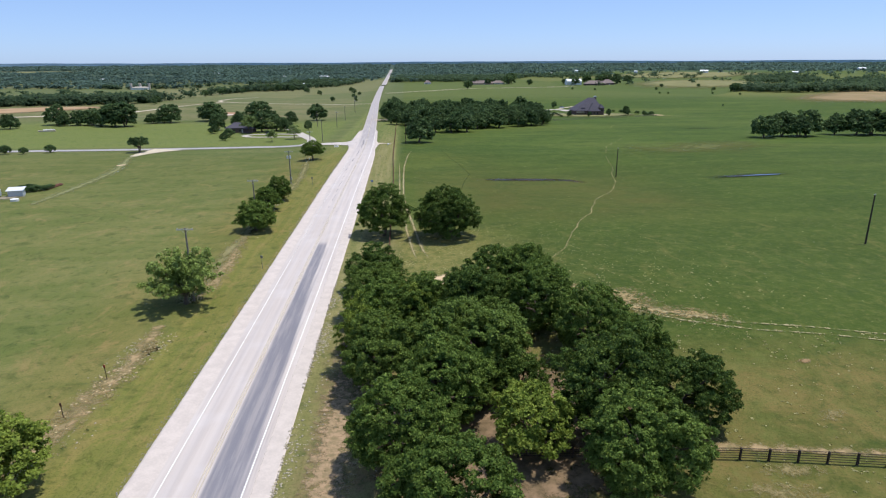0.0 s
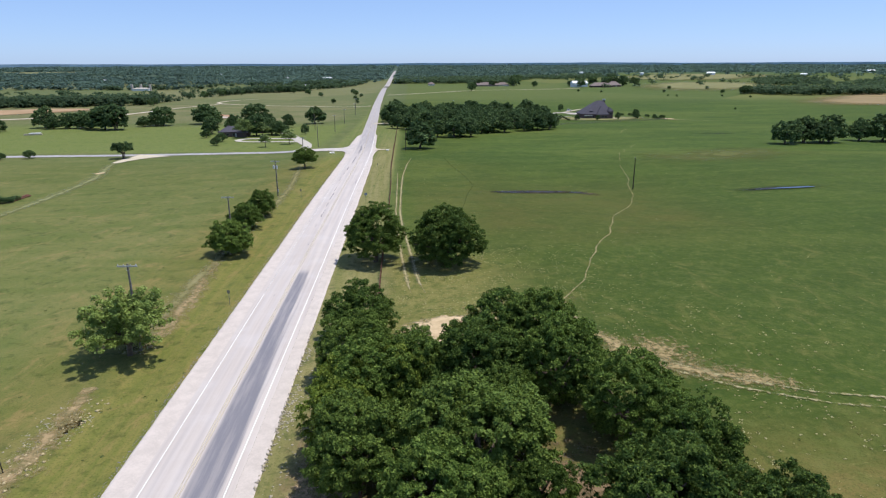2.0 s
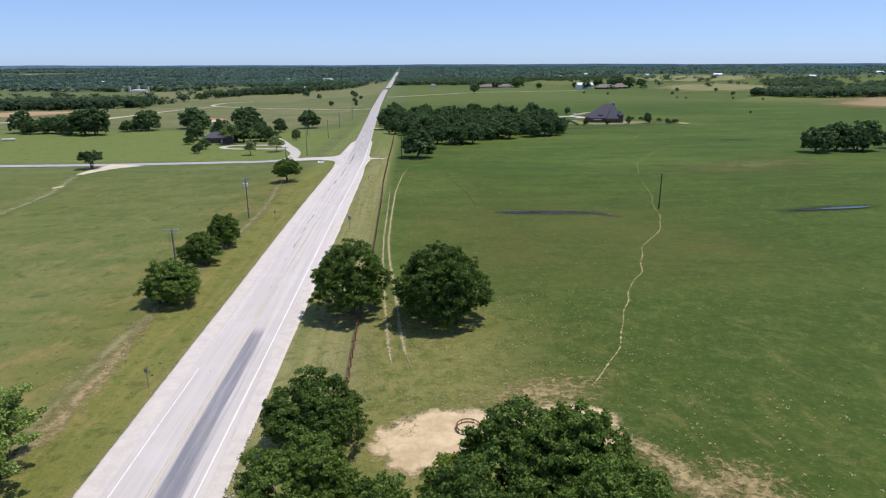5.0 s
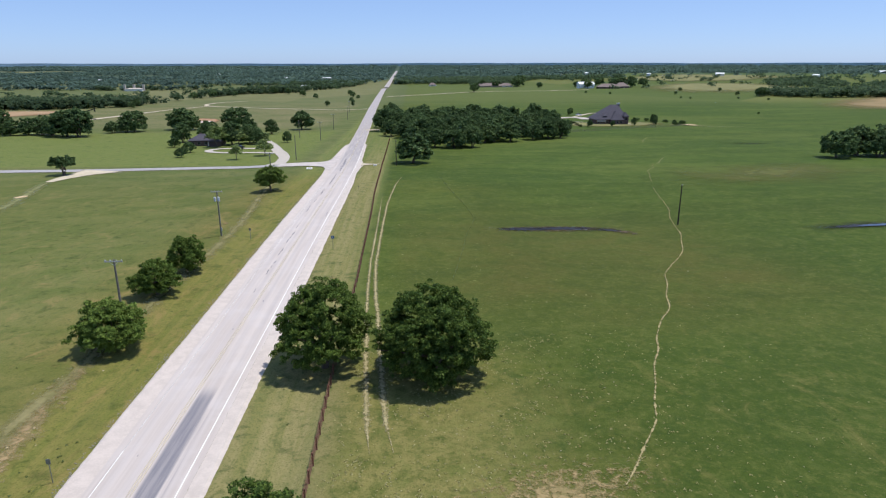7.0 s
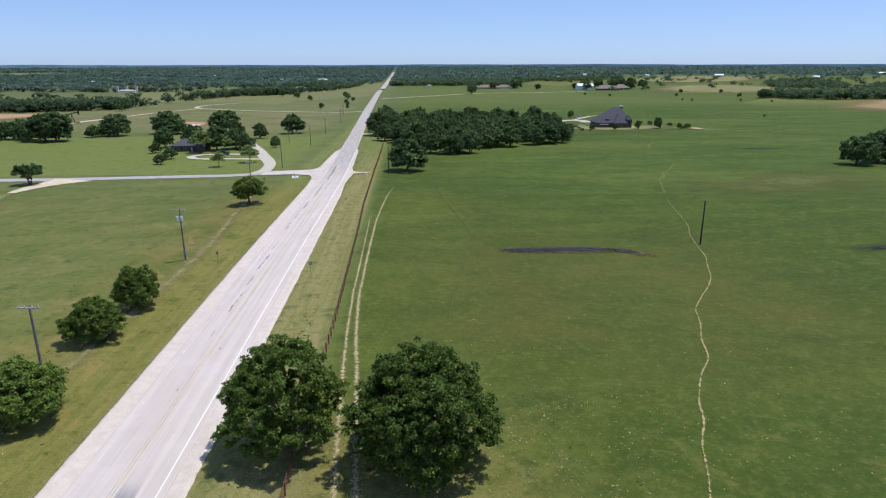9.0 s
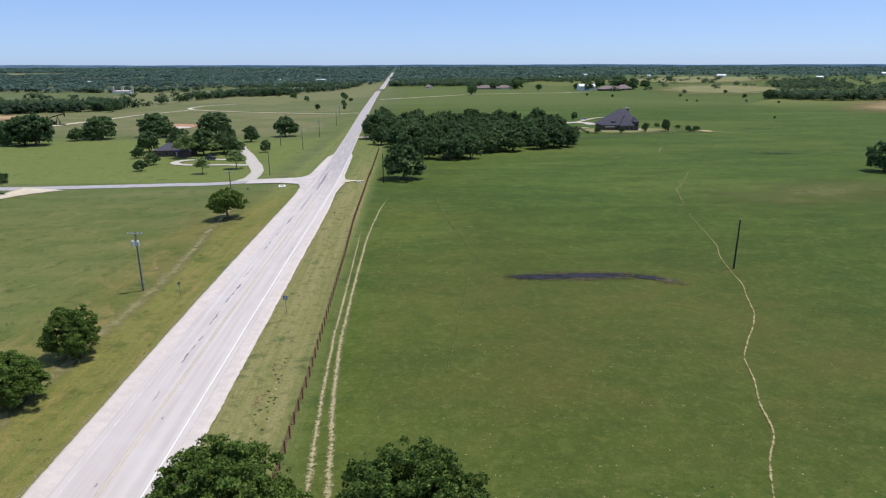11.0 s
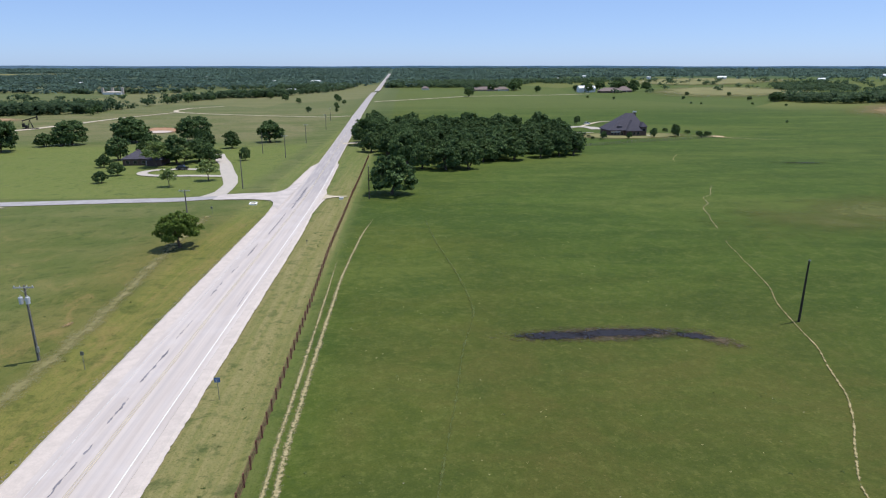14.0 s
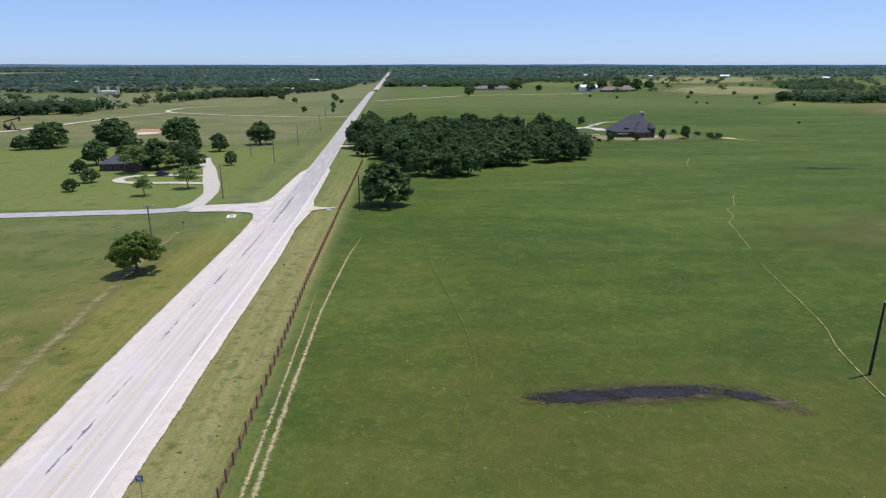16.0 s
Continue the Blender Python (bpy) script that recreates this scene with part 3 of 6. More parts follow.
def patch(name, x, y, rx, ry, mat, turn=0.0, lift=0.06, label="", kind="structure", rings=10, segs=40, parent=None):
    """A round or long patch on the ground; u, v run from -1 to 1 over it."""
    r = np.linspace(0, 1, rings + 1)[1:]
    a = np.linspace(0, 2 * np.pi, segs, endpoint=False)
    U = np.concatenate([[0], (r[:, None] * np.cos(a)).ravel()])
    V = np.concatenate([[0], (r[:, None] * np.sin(a)).ravel()])
    co, si = math.cos(radians(turn)), math.sin(radians(turn))
    X, Y = x + U * rx * co - V * ry * si, y + U * rx * si + V * ry * co
    verts = np.stack([X, Y, land(X, Y) + lift + 0.0003 * np.hypot(X, Y)], 1)
    faces = [(0, 1 + i, 1 + (i + 1) % segs) for i in range(segs)]
    faces += [(1 + k * segs + i, 1 + (k + 1) * segs + i, 1 + (k + 1) * segs + (i + 1) % segs, 1 + k * segs + (i + 1) % segs) for k in range(rings - 1) for i in range(segs)]
    ob = new(name, mesh_of(name, verts, faces, mat, np.stack([U, V], 1)))
    ob.parent = parent
    return tagged(ob, label, kind=kind)


# ---------------------------------------------------------------- ground and roads
def grid_lines(fine, start, steps):
    out, p = [start], start
    for to, gap in steps:
        n = max(1, round((to - p) / gap))
        out += list(np.linspace(p, to, n + 1)[1:])
        p = to
    return np.array(out)


gx = grid_lines(0, -5200, [(-2000, 160), (-700, 65), (-220, 20), (-40, 6), (-16, 2.4), (16, 1.6), (40, 2.4), (130, 6), (420, 15), (900, 40), (2000, 90), (5200, 160)])
gy = grid_lines(0, -900, [(-100, 60), (20, 10), (330, 4), (700, 10), (1500, 25), (3000, 60), (5300, 110)])
GX, GY = np.meshgrid(gx, gy)
GZ = land(GX, GY)
GZ = GZ - 0.30 * (1 - step(4.6, 6.4, np.abs(GX - centre(GY)))) * (GY < 345) - 0.35 * (1 - step(3.2, 6.0, np.abs(GX - centre(GY)))) * (GY >= 345)
nx_, ny_ = len(gx), len(gy)
gverts = np.stack([GX.ravel(), GY.ravel(), GZ.ravel()], 1)
gfaces = [(j * nx_ + i, j * nx_ + i + 1, (j + 1) * nx_ + i + 1, (j + 1) * nx_ + i) for j in range(ny_ - 1) for i in range(nx_ - 1)]
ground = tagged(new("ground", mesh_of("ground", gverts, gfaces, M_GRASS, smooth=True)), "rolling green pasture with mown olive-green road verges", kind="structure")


def road_strip(name, y0, y1, offs, gap, lift, mat, label, ragged=(0, 0)):
    """A strip along the road's line between the given offsets; ragged: how far each outer edge wanders."""
    ys = np.arange(y0, y1 + gap * 0.5, gap)
    cx = centre(ys)
    rng = np.random.default_rng(len(name) * 31 + int(y0) % 97)
    verts, uvs = [], []
    for j, o in enumerate(offs):
        w = np.zeros(len(ys))
        amp = ragged[0] if j == 0 else ragged[1] if j == len(offs) - 1 else 0
        if amp:
            w = amp * (rng.normal(0, 0.6, len(ys)) + np.convolve(rng.normal(0, 1.6, len(ys) + 8), np.ones(9) / 9, "valid"))
        oo = np.interp(ys, o[0], o[1]) if isinstance(o, tuple) else o
        x = cx + oo + w
        fall = 0.05 if 0 < j < len(offs) - 1 else (-0.12 if amp else 0.0)
        verts.append(np.stack([x, ys, profile(ys) + lift + fall + 0.00025 * np.maximum(ys, 0)], 1))
        uvs.append(np.stack([np.zeros(len(ys)) + oo, ys], 1))
    m = len(ys)
    faces = [(j * m + i, (j + 1) * m + i, (j + 1) * m + i + 1, j * m + i + 1) for j in range(len(offs) - 1) for i in range(m - 1)]
    ob = new(name, mesh_of(name, np.concatenate(verts), faces, mat, np.concatenate(uvs)))
    return tagged(ob, label, kind="structure")


EDGE_Y = (-120, 352, 358, 1150)
road_strip("road", -120, 1150, ((EDGE_Y, (-4.3, -4.3, -3.7, -3.7)), -3.4, 0, 3.4, (EDGE_Y, (4.3, 4.3, 3.75, 3.65))), 2.0, 0.05, M_ROAD, "pale chip-seal country highway with worn dark wheel tracks")
road_strip("road_far", 1250, 2900, (-4.6, 0, 4.6), 25.0, 0.7, M_ROAD, "pale far end of the country highway")
WEST_Y = (-120, 60, 130, 262, 273, 282, 292, 300, 309, 328, 348, 355, 359)
road_strip("shoulder_west", -120, 359, ((WEST_Y, (-6.95, -6.85, -6.6, -6.5, -7.0, -8.0, -8.2, -7.3, -7.1, -6.5, -5.7, -4.2, -3.5)), (WEST_Y, (-6.5, -6.4, -6.2, -6.1, -6.5, -7.5, -7.7, -6.8, -6.6, -6.0, -5.2, -3.9, -3.4)), (EDGE_Y, (-4.3, -4.3, -3.3, -3.3))), 0.35, 0.035, M_SHOULDER, "whitish crushed-stone shoulder with a frayed edge", (0.05, 0))
EAST_Y = (-120, 60, 110, 180, 240, 262, 274, 279, 284, 288, 297, 352, 357, 360)
road_strip("shoulder_east", -120, 360, ((EDGE_Y, (4.3, 4.3, 3.3, 3.3)), (EAST_Y, (6.1, 5.9, 5.5, 5.5, 5.2, 4.6, 5.0, 5.4, 6.0, 5.5, 4.5, 4.4, 3.7, 3.4)), (EAST_Y, (6.6, 6.4, 6.0, 5.9, 5.6, 4.95, 5.4, 5.9, 6.5, 5.9, 4.85, 4.7, 3.9, 3.5))), 0.35, 0.035, M_SHOULDER, "whitish crushed-stone shoulder with a frayed edge", (0, 0.06))


def line(name, y0, y1, offs, w, mat, label):
    """A painted line; offs: the offset from the road's middle at y = 0, 110, 175 and beyond."""
    ys = np.arange(y0, y1 + 1, 4.0)
    x = centre(ys) + np.interp(ys, (0, 110, 175, 5000), offs)
    z = profile(ys) + 0.112 + 0.00025 * np.maximum(ys, 0)
    m = len(ys)
    vs = np.concatenate([np.stack([x - w / 2, ys, z], 1), np.stack([x, ys, z], 1), np.stack([x + w / 2, ys, z], 1)])
    us = np.concatenate([np.stack([np.full(m, u), ys], 1) for u in (-1, 0, 1)])
    return tagged(new(name, mesh_of(name, vs, [(j * m + i, (j + 1) * m + i, (j + 1) * m + i + 1, j * m + i + 1) for j in (0, 1) for i in range(m - 1)], mat, us)), label, kind="structure")


line("edge_line_east", -120, 345, (3.62, 3.6, 3.5, 3.5), 0.12, M_WHITE, "solid white painted edge line")
line("edge_line_west", -120, 104, (-3.55, -3.5, -3.5, -3.5), 0.09, M_WHITE, "thin white painted edge line")
line("edge_line_west_worn", 104, 240, (-3.65, -3.5, -3.4, -3.4), 0.13, M_WORN, "worn white painted edge line")
for k in (-0.14, 0.14):
    line("centre_line", -120, 700, (-0.25 + k, -0.3 + k, 0.05 + k, k), 0.26, M_YELLOW, "faded pale yellow painted centre line")

# side lane, drives, tracks and worn ground
ribbon("side_lane", [(-420, 298), (-300, 293), (-180, 283.5), (-98, 285.5), (-48, 290.5), (-22, 290.0), (-10, 289.0)], 6.2, M_LANE, 0.05, 3, 6, "grey asphalt side lane joining the highway", jitter=0.05)
mouth_x = np.linspace(-5.2, -27.0, 46)
mouth_s = np.interp(-mouth_x, (5.2, 7.2, 7.8, 8.6, 9.6, 11.0, 14.2, 27.0), (268.0, 271.5, 275.0, 278.0, 280.0, 281.0, 281.9, 285.6))
mouth_n = np.interp(-mouth_x, (5.2, 7.6, 8.2, 9.0, 10.2, 12.0, 14.5, 27.0), (312.0, 307.0, 300.5, 296.4, 294.0, 292.7, 292.2, 293.6))
mouth_w = np.linspace(0, 1, 15)
MX = np.repeat(mouth_x[:, None], 15, 1)
MY = mouth_s[:, None] * (1 - mouth_w) + mouth_n[:, None] * mouth_w
MZ = np.maximum(land(MX, MY) + 0.11, profile(MY) + 0.085 - 0.035 * np.clip(-MX - 6, 0, 30)) + 0.00028 * MY
mouth = mesh_of("junction_mouth", np.stack([MX, MY, MZ], 2).reshape(-1, 3), [(i * 15 + j, i * 15 + j + 1, (i + 1) * 15 + j + 1, (i + 1) * 15 + j) for i in range(45) for j in range(14)], M_MOUTH)
tagged(new("junction_mouth", mouth), "pale worn flared mouth of the side lane", kind="structure")
ribbon("field_entrance", [(4.6, 284.0), (6.2, 284.0), (7.6, 284.1), (9.4, 284.3), (11.2, 284.6)], [11, 5.4, 2.8, 1.8, 0.9], M_GRAVEL, 0.12, 0.5, 6, "short pale gravel field entrance", jitter=0.1)
ribbon("house_drive", [(-29, 292), (-28.0, 299), (-29.5, 314), (-34.0, 330), (-39.0, 345), (-46, 368), (-54, 388), (-60, 402)], [8, 5, 4.4, 5.2, 5.2, 4.8, 5.5, 8], M_CONC, 0.09, 2, 4, "pale concrete drive curving up to a house", jitter=0.04)
ribbon("drive_loop", [(-37.5, 335), (-47, 337.5), (-62, 337.5), (-69, 341), (-71.5, 347.5), (-68, 353.5), (-56, 354.5), (-44, 352)], 3.6, M_CONC, 0.11, 2, 4, "pale concrete turning loop round a lawn island", jitter=0.03)
ribbon("field_gate_apron", [(-90, 285), (-93, 277), (-95, 269), (-95.5, 260)], [22, 11, 7, 3.5], M_GRAVEL, 0.08, 2, 6, "pale gravel gateway beside a lone tree")
ribbon("west_wheel_track", [(-95.4, 261), (-93.5, 250), (-89, 236), (-85, 222), (-83, 207), (-81, 183), (-80, 160)], [4, 6, 8, 8, 7, 6, 4], M_PALETRACK, 0.06, 3, 4, "faint wheel track through dry pasture")
patch("pale_scrape", -88.5, 233, 2.6, 1.6, M_DIRT, 70, 0.09, "small pale scrape of bare soil")
ribbon("gravel_road_west", [(-10, 630), (-72, 653), (-130, 676), (-181, 704), (-193, 730), (-190, 770), (-165, 800)], [5, 4.5, 4.5, 5.5, 6, 5, 4], M_GRAVEL, 0.12, 5, 4, "pale gravel farm road bending through fields")
ribbon("gravel_road_hill", [(-330, 470), (-250, 500), (-214, 517), (-205, 575), (-199, 633), (-188, 680), (-182, 702)], [9, 9, 8, 6, 4, 3.5, 4], M_GRAVEL, 0.12, 5, 4, "pale gravel farm road below the woods")
patch("building_site", -131, 529, 14, 26, M_RED, 22, 0.12, "levelled pad of reddish soil")
patch("site_slab", -128, 516, 10, 11, M_PAD, 22, 0.2, "pale gravel pad")
patch("ploughed_field_west", -330, 560, 95, 46, M_REDFIELD, 35, 0.15, "bare reddish ploughed field", segs=60, rings=14)
ribbon("east_drive", [(-4, 430), (3, 432), (12, 434)], [9, 4.5, 4], M_GRAVEL, 0.12, 2, 4, "short pale gravel entrance under oaks")
ribbon("farm_lane_east", [(-8, 846), (50, 905), (113, 968), (165, 985), (218, 998), (300, 1040)], 6.0, M_GRAVEL, 0.15, 6, 4, "pale straight farm lane between pastures")
ribbon("east_house_drive", [(106, 476), (119.5, 497), (131.7, 517), (143.4, 527.3), (151, 524), (152, 508)], [4, 4, 5, 7, 9, 10], M_CONC, 0.15, 3, 4, "pale concrete drive to a large house")
ribbon("east_house_walk", [(118, 484), (132, 486), (142, 484)], 2.2, M_CONC, 0.15, 3, 4, "pale concrete walk")
ribbon("east_house_lane", [(146, 529), (155, 544), (172, 571), (188, 573)], 3.5, M_GRAVEL, 0.15, 4, 4, "pale gravel lane behind a house")
patch("bare_mound_soil", 208.5, 463.5, 4.6, 6.0, M_DIRT, 10, 0.17, "bare pale-tan soil beside brush at a yard corner")
patch("house_yard", 158, 470, 46, 22, M_TANFIELD, 12, 0.10, "dry lighter lawn round a house", segs=50)
ribbon("yard_track", [(196, 470), (205, 463), (211, 456), (219, 450), (236, 445)], [3, 6, 7, 3, 1.5], M_TRACK, 0.14, 3, 4, "pale sandy track leaving a yard")
patch("tan_field_east", 560, 705, 230, 82, M_BROWNFIELD, 42, 0.2, "dry reddish-tan field below a wood", segs=70, rings=18)
ribbon("rank_grass_line", [(40, 716), (110, 715), (179, 713.8), (260, 712.7), (342, 693), (420, 672)], [1.5, 2.6, 3, 3, 2.6, 1.5], M_RANK, 0.2, 4, 4, "dark line of rank grass along a far field edge")
patch("tan_hill_east", 560, 1120, 260, 135, M_TANFIELD, 52, 0.25, "dry yellow-green hillside pasture", segs=60, rings=16)
patch("grey_pasture_east", 720, 1560, 330, 170, M_TANFIELD, 30, 0.3, "dry pasture on a far rise", segs=60, rings=16)
patch("tan_field_far_west", -1570, 2810, 250, 150, M_TANFIELD, 0, 0.5, "distant pale dry field", segs=40)

# double wheel track beside the pipe fence, cattle paths
ribbon("wheel_track", [(19.3, 102), (18.9, 105), (18.7, 107), (18.3, 112), (17.5, 123), (16.8, 135), (16.3, 143), (15.8, 158), (15.6, 177), (15.5, 197), (15.2, 219)], [0.05, 0.4, 1.0, 1.3, 1.1, 1.0, 0.9, 0.85, 0.8, 0.7, 0.1], M_TRACK, 0.06, 0.8, 4, "sandy wheel track worn in grass beside a fence", wander=0.02)
ribbon("wheel_track", [(21.5, 102), (21.0, 105), (20.6, 107), (20.0, 113), (19.2, 124), (18.4, 135), (17.6, 143), (16.8, 158), (16.7, 181), (16.9, 210), (18.3, 237), (20, 254)], [0.05, 0.4, 1.0, 1.4, 1.2, 1.1, 1.1, 1.1, 1.1, 0.9, 0.7, 0.1], M_TRACK, 0.06, 0.8, 4, "sandy wheel track worn in grass beside a fence", wander=0.02)
ribbon("cattle_path", [(40.8, 95.6), (42.9, 98.7), (44.6, 101.4), (46.9, 105.4), (49.2, 111.5), (52.2, 119.6), (54.2, 123.8), (56.8, 129.2), (60.6, 135.9), (65.2, 147.2), (67.2, 153.3), (72.5, 161), (76.8, 168.5), (81.2, 179), (83.4, 187), (84.8, 193.1), (88.8, 206), (90.6, 214), (92.6, 222), (94.7, 231.3)],
       [0.2, 0.45, 0.3, 0.35, 0.36, 0.40, 0.42, 0.36, 0.36, 0.36, 0.38, 0.38, 0.38, 0.36, 0.33, 0.31, 0.32, 0.28, 0.26, 0.22], M_PATH, 0.06, 0.8, 4, "narrow winding cattle path worn through pasture", wander=0.16)
ribbon("cattle_path", [(97.5, 240), (101.5, 252), (104.4, 261.7), (109, 268), (111, 276), (116, 281), (119.5, 289), (124.3, 297)], [0.3, 0.36, 0.4, 0.4, 0.44, 0.4, 0.4, 0.36], M_TRACK, 0.08, 0.8, 4, "narrow winding cattle path worn through pasture", wander=0.1)
ribbon("cattle_path", [(136, 352.7), (139.5, 363), (147.3, 377.6)], [0.3, 0.5, 0.6], M_PATH, 0.1, 1.5, 4, "short pale cattle path on a rise")
ribbon("faint_path", [(30, 150), (33.5, 170.4), (35.2, 182), (38.0, 193.9), (37.5, 204), (36.4, 214.6), (34, 232), (32.5, 252.4)], 0.8, M_FAINT, 0.06, 1.5, 4, "barely worn path through green pasture")
ribbon("rut", [(44.5, 77), (49.0, 73.6), (53.0, 70.2), (60.1, 66.6), (75.8, 63.4), (110, 60)], [0.8, 0.95, 0.9, 0.75, 0.6, 0.5], M_RUT, 0.06, 0.8, 4, "pale dry wheel rut across pasture", wander=0.06)
ribbon("rut", [(44.5, 75), (49.0, 71.5), (53.0, 68.2), (60.1, 64.6), (75.8, 61.4), (110, 58)], [0.8, 0.95, 0.9, 0.75, 0.6, 0.5], M_RUT, 0.06, 0.8, 4, "pale dry wheel rut across pasture", wander=0.06)
patch("stony_ground", 50, 72.5, 12, 4.4, M_STONY, -28, 0.045, "stony bare ground at the edge of an oak clump")
patch("sand_patch", 24.6, 87.6, 8.6, 6.2, M_DIRT, 10, 0.05, "bare trampled sand patch beside oaks")
patch("sand_patch", 34.5, 86.6, 7.6, 3.4, M_DIRT, -22, 0.052, "bare trampled sand along the edge of oaks")
patch("sand_patch", 43.2, 78.5, 7.6, 2.6, M_STONY, -58, 0.054, "bare stony sand along the edge of oaks")
patch("sand_patch", 36.8, 88.8, 6.2, 4.2, M_DIRT, -10, 0.048, "bare trampled sand along the edge of oaks")
patch("stony_ground", 35, 95, 11, 5.5, M_TANSOIL, 10, 0.04, "thin stony grass beside a sand patch")
ribbon("fence_soil", [(43, 42.9), (48, 42.2), (54, 41.2), (60, 40.2), (70, 38.7), (84, 36.4)], [1.2, 2.2, 2.0, 2.4, 2.0, 1.2], M_DITCH, 0.05, 0.8, 6, "bare reddish-tan soil along a pipe fence")
patch("bare_soil", 50, 39.0, 5.0, 1.6, M_STONY, -8, 0.05, "ragged bare soil below a pipe fence")
patch("bare_soil", 47.5, 36.5, 6.0, 2.4, M_STONY, -8, 0.052, "ragged bare soil below a pipe fence")
patch("bare_soil", 58.5, 46.5, 3.2, 1.6, M_STONY, 24, 0.05, "ragged bare stony soil in dry pasture")
patch("red_scrape", 62, 56.5, 1.6, 0.8, M_REDSOFT, 20, 0.05, "small scrape of bare red soil")
patch("verge_scrape", 9.6, 145, 1.2, 3.0, M_STONY, 0, 0.06, "scrap of bare stony soil on the verge")
patch("verge_scrape", 9.8, 152.5, 1.0, 1.8, M_STONY, 0, 0.06, "scrap of pale stones on the verge")
patch("bare_strip", 10.4, 46, 2.6, 26, M_BARE, 0, 0.05, "bare stony strip beside the road under oaks")
# litter patch below the crowns; part of its darkness is painted shade
patch("shaded_leaf_litter", 27, 48, 15, 17, M_SHADED_LITTER, 0, 0.05, "bare brown leaf-strewn ground under oaks, darkened for their shade")
for dx, w in ((-0.2, 4.2),):
    ribbon("verge_track", [(-15.6 + dx, 84), (-16.0 + dx, 110), (-15.4 + dx, 150), (-14.9 + dx, 175), (-15.3 + dx, 193), (-16.3 + dx, 204), (-18.4 + dx, 224), (-21 + dx, 262)], w, M_TANFAINT, 0.05, 1.5, 4, "thin dry strip worn along the verge")
soil_rng = random.Random(4)
for pts, w in (([(-18.2, 40), (-17.2, 48), (-16.4, 58), (-15.4, 66), (-16.2, 76)], [4.5, 6.5, 6.0, 5.0, 3.0]), ([(-15.0, 84), (-14.2, 92), (-14.4, 104), (-15.2, 114), (-15.8, 121)], [3.6, 5.4, 5.2, 4.2, 3.0])):
    ribbon("ditch_soil", pts, w, M_DITCH, 0.042, 1.2, 6, "soft reddish-tan soil along a shallow ditch")
for y0, y1, n_p, w in ((44, 72, 22, 2.2), (88, 120, 8, 1.3)):
    for k in range(n_p):
        y_p = soil_rng.uniform(y0, y1)
        x_p = float(np.interp(y_p, (44, 56, 66, 78, 90, 110, 120, 150, 175, 200, 232), (-17.6, -16.6, -15.2, -16.6, -15.2, -16.2, -16.4, -15.4, -14.8, -15.8, -18.8))) + soil_rng.gauss(0, w * 0.35)
        patch("bare_soil", x_p, y_p, soil_rng.uniform(0.25, 0.9) * w, soil_rng.uniform(0.8, 2.8), M_STONY, soil_rng.uniform(-14, 14), 0.045 + 0.0006 * k, "ragged scrap of bare stony soil along a ditch", rings=4, segs=18)
patch("red_scrape", -19.0, 191.5, 1.1, 1.6, M_REDSOFT, 0, 0.06, "small scrape of bare red soil")

patch("olive_swale", 142, 254, 60, 26, M_OLIVE, 22, 0.07, "olive, drier swale in green pasture", segs=50)
patch("stony_ground", 48.5, 77.5, 5.0, 6.5, M_TANSOIL, 30, 0.05, "tan stony soil at the edge of an oak clump")
patch("stony_ground", 55.5, 69.6, 6.5, 3.2, M_TANSOIL, -22, 0.05, "tan stony soil at the edge of an oak clump")
ribbon("stony_edge", [(39.0, 90), (41.2, 85.5), (43.4, 81.5), (44.6, 77.5), (47.2, 74.2), (51, 71.6), (57, 68.6)], [2.0, 3.4, 4.6, 5.0, 3.9, 2.8, 0.5], M_STONYEDGE, 0.056, 1.0, 6, "stony tan soil along the edge of oaks")

# shallow water and mud in the low ground
patch("mud_rim", 55, 186.2, 18, 3.3, M_RIM, 3.5, 0.044, "brownish trampled rim of a puddle", segs=60)
patch("mud_rim", 69.6, 184.4, 5.2, 2.3, M_RIM, -42, 0.046, "brownish trampled soil at the end of a puddle", segs=40)
patch("mud_pool", 48.6, 185.7, 7.4, 1.75, M_PUDDLE, 3, 0.050, "dark end of a long puddle of mud in green pasture", segs=60)
patch("mud_pool", 57.4, 186.7, 9.4, 1.75, M_PUDDLE, 3.5, 0.054, "long dark puddle of mud in green pasture", segs=60)
patch("mud_pool", 67.4, 185.5, 3.4, 1.2, M_PUDDLE, -16, 0.052, "dark muddy tail of a puddle", segs=40)
patch("marsh_margin", 57.0, 186.6, 21, 3.4, M_SEDGE, 0, 0.03, "dark wet grass round a puddle", segs=60)
patch("marsh_margin", 124, 182, 24, 5.0, M_SEDGE, 2, 0.05, "dark wet grass round a shallow pool", segs=60)
patch("mud_pool", 123, 181.2, 11, 1.4, M_PUDDLE, 3, 0.08, "dark shallow pool in pasture", segs=50)
patch("water_film", 128, 181.0, 6.5, 0.8, M_WATER, 2, 0.16, "bright thin film of water lying in grass")
patch("marsh_margin", 187, 350, 20, 5, M_SEDGE, -6, 0.1, "wet grass in a hollow", segs=50)
patch("mud_pool", 190, 349.5, 5, 0.7, M_MUD, -8, 0.14, "small dark puddle in a hollow")

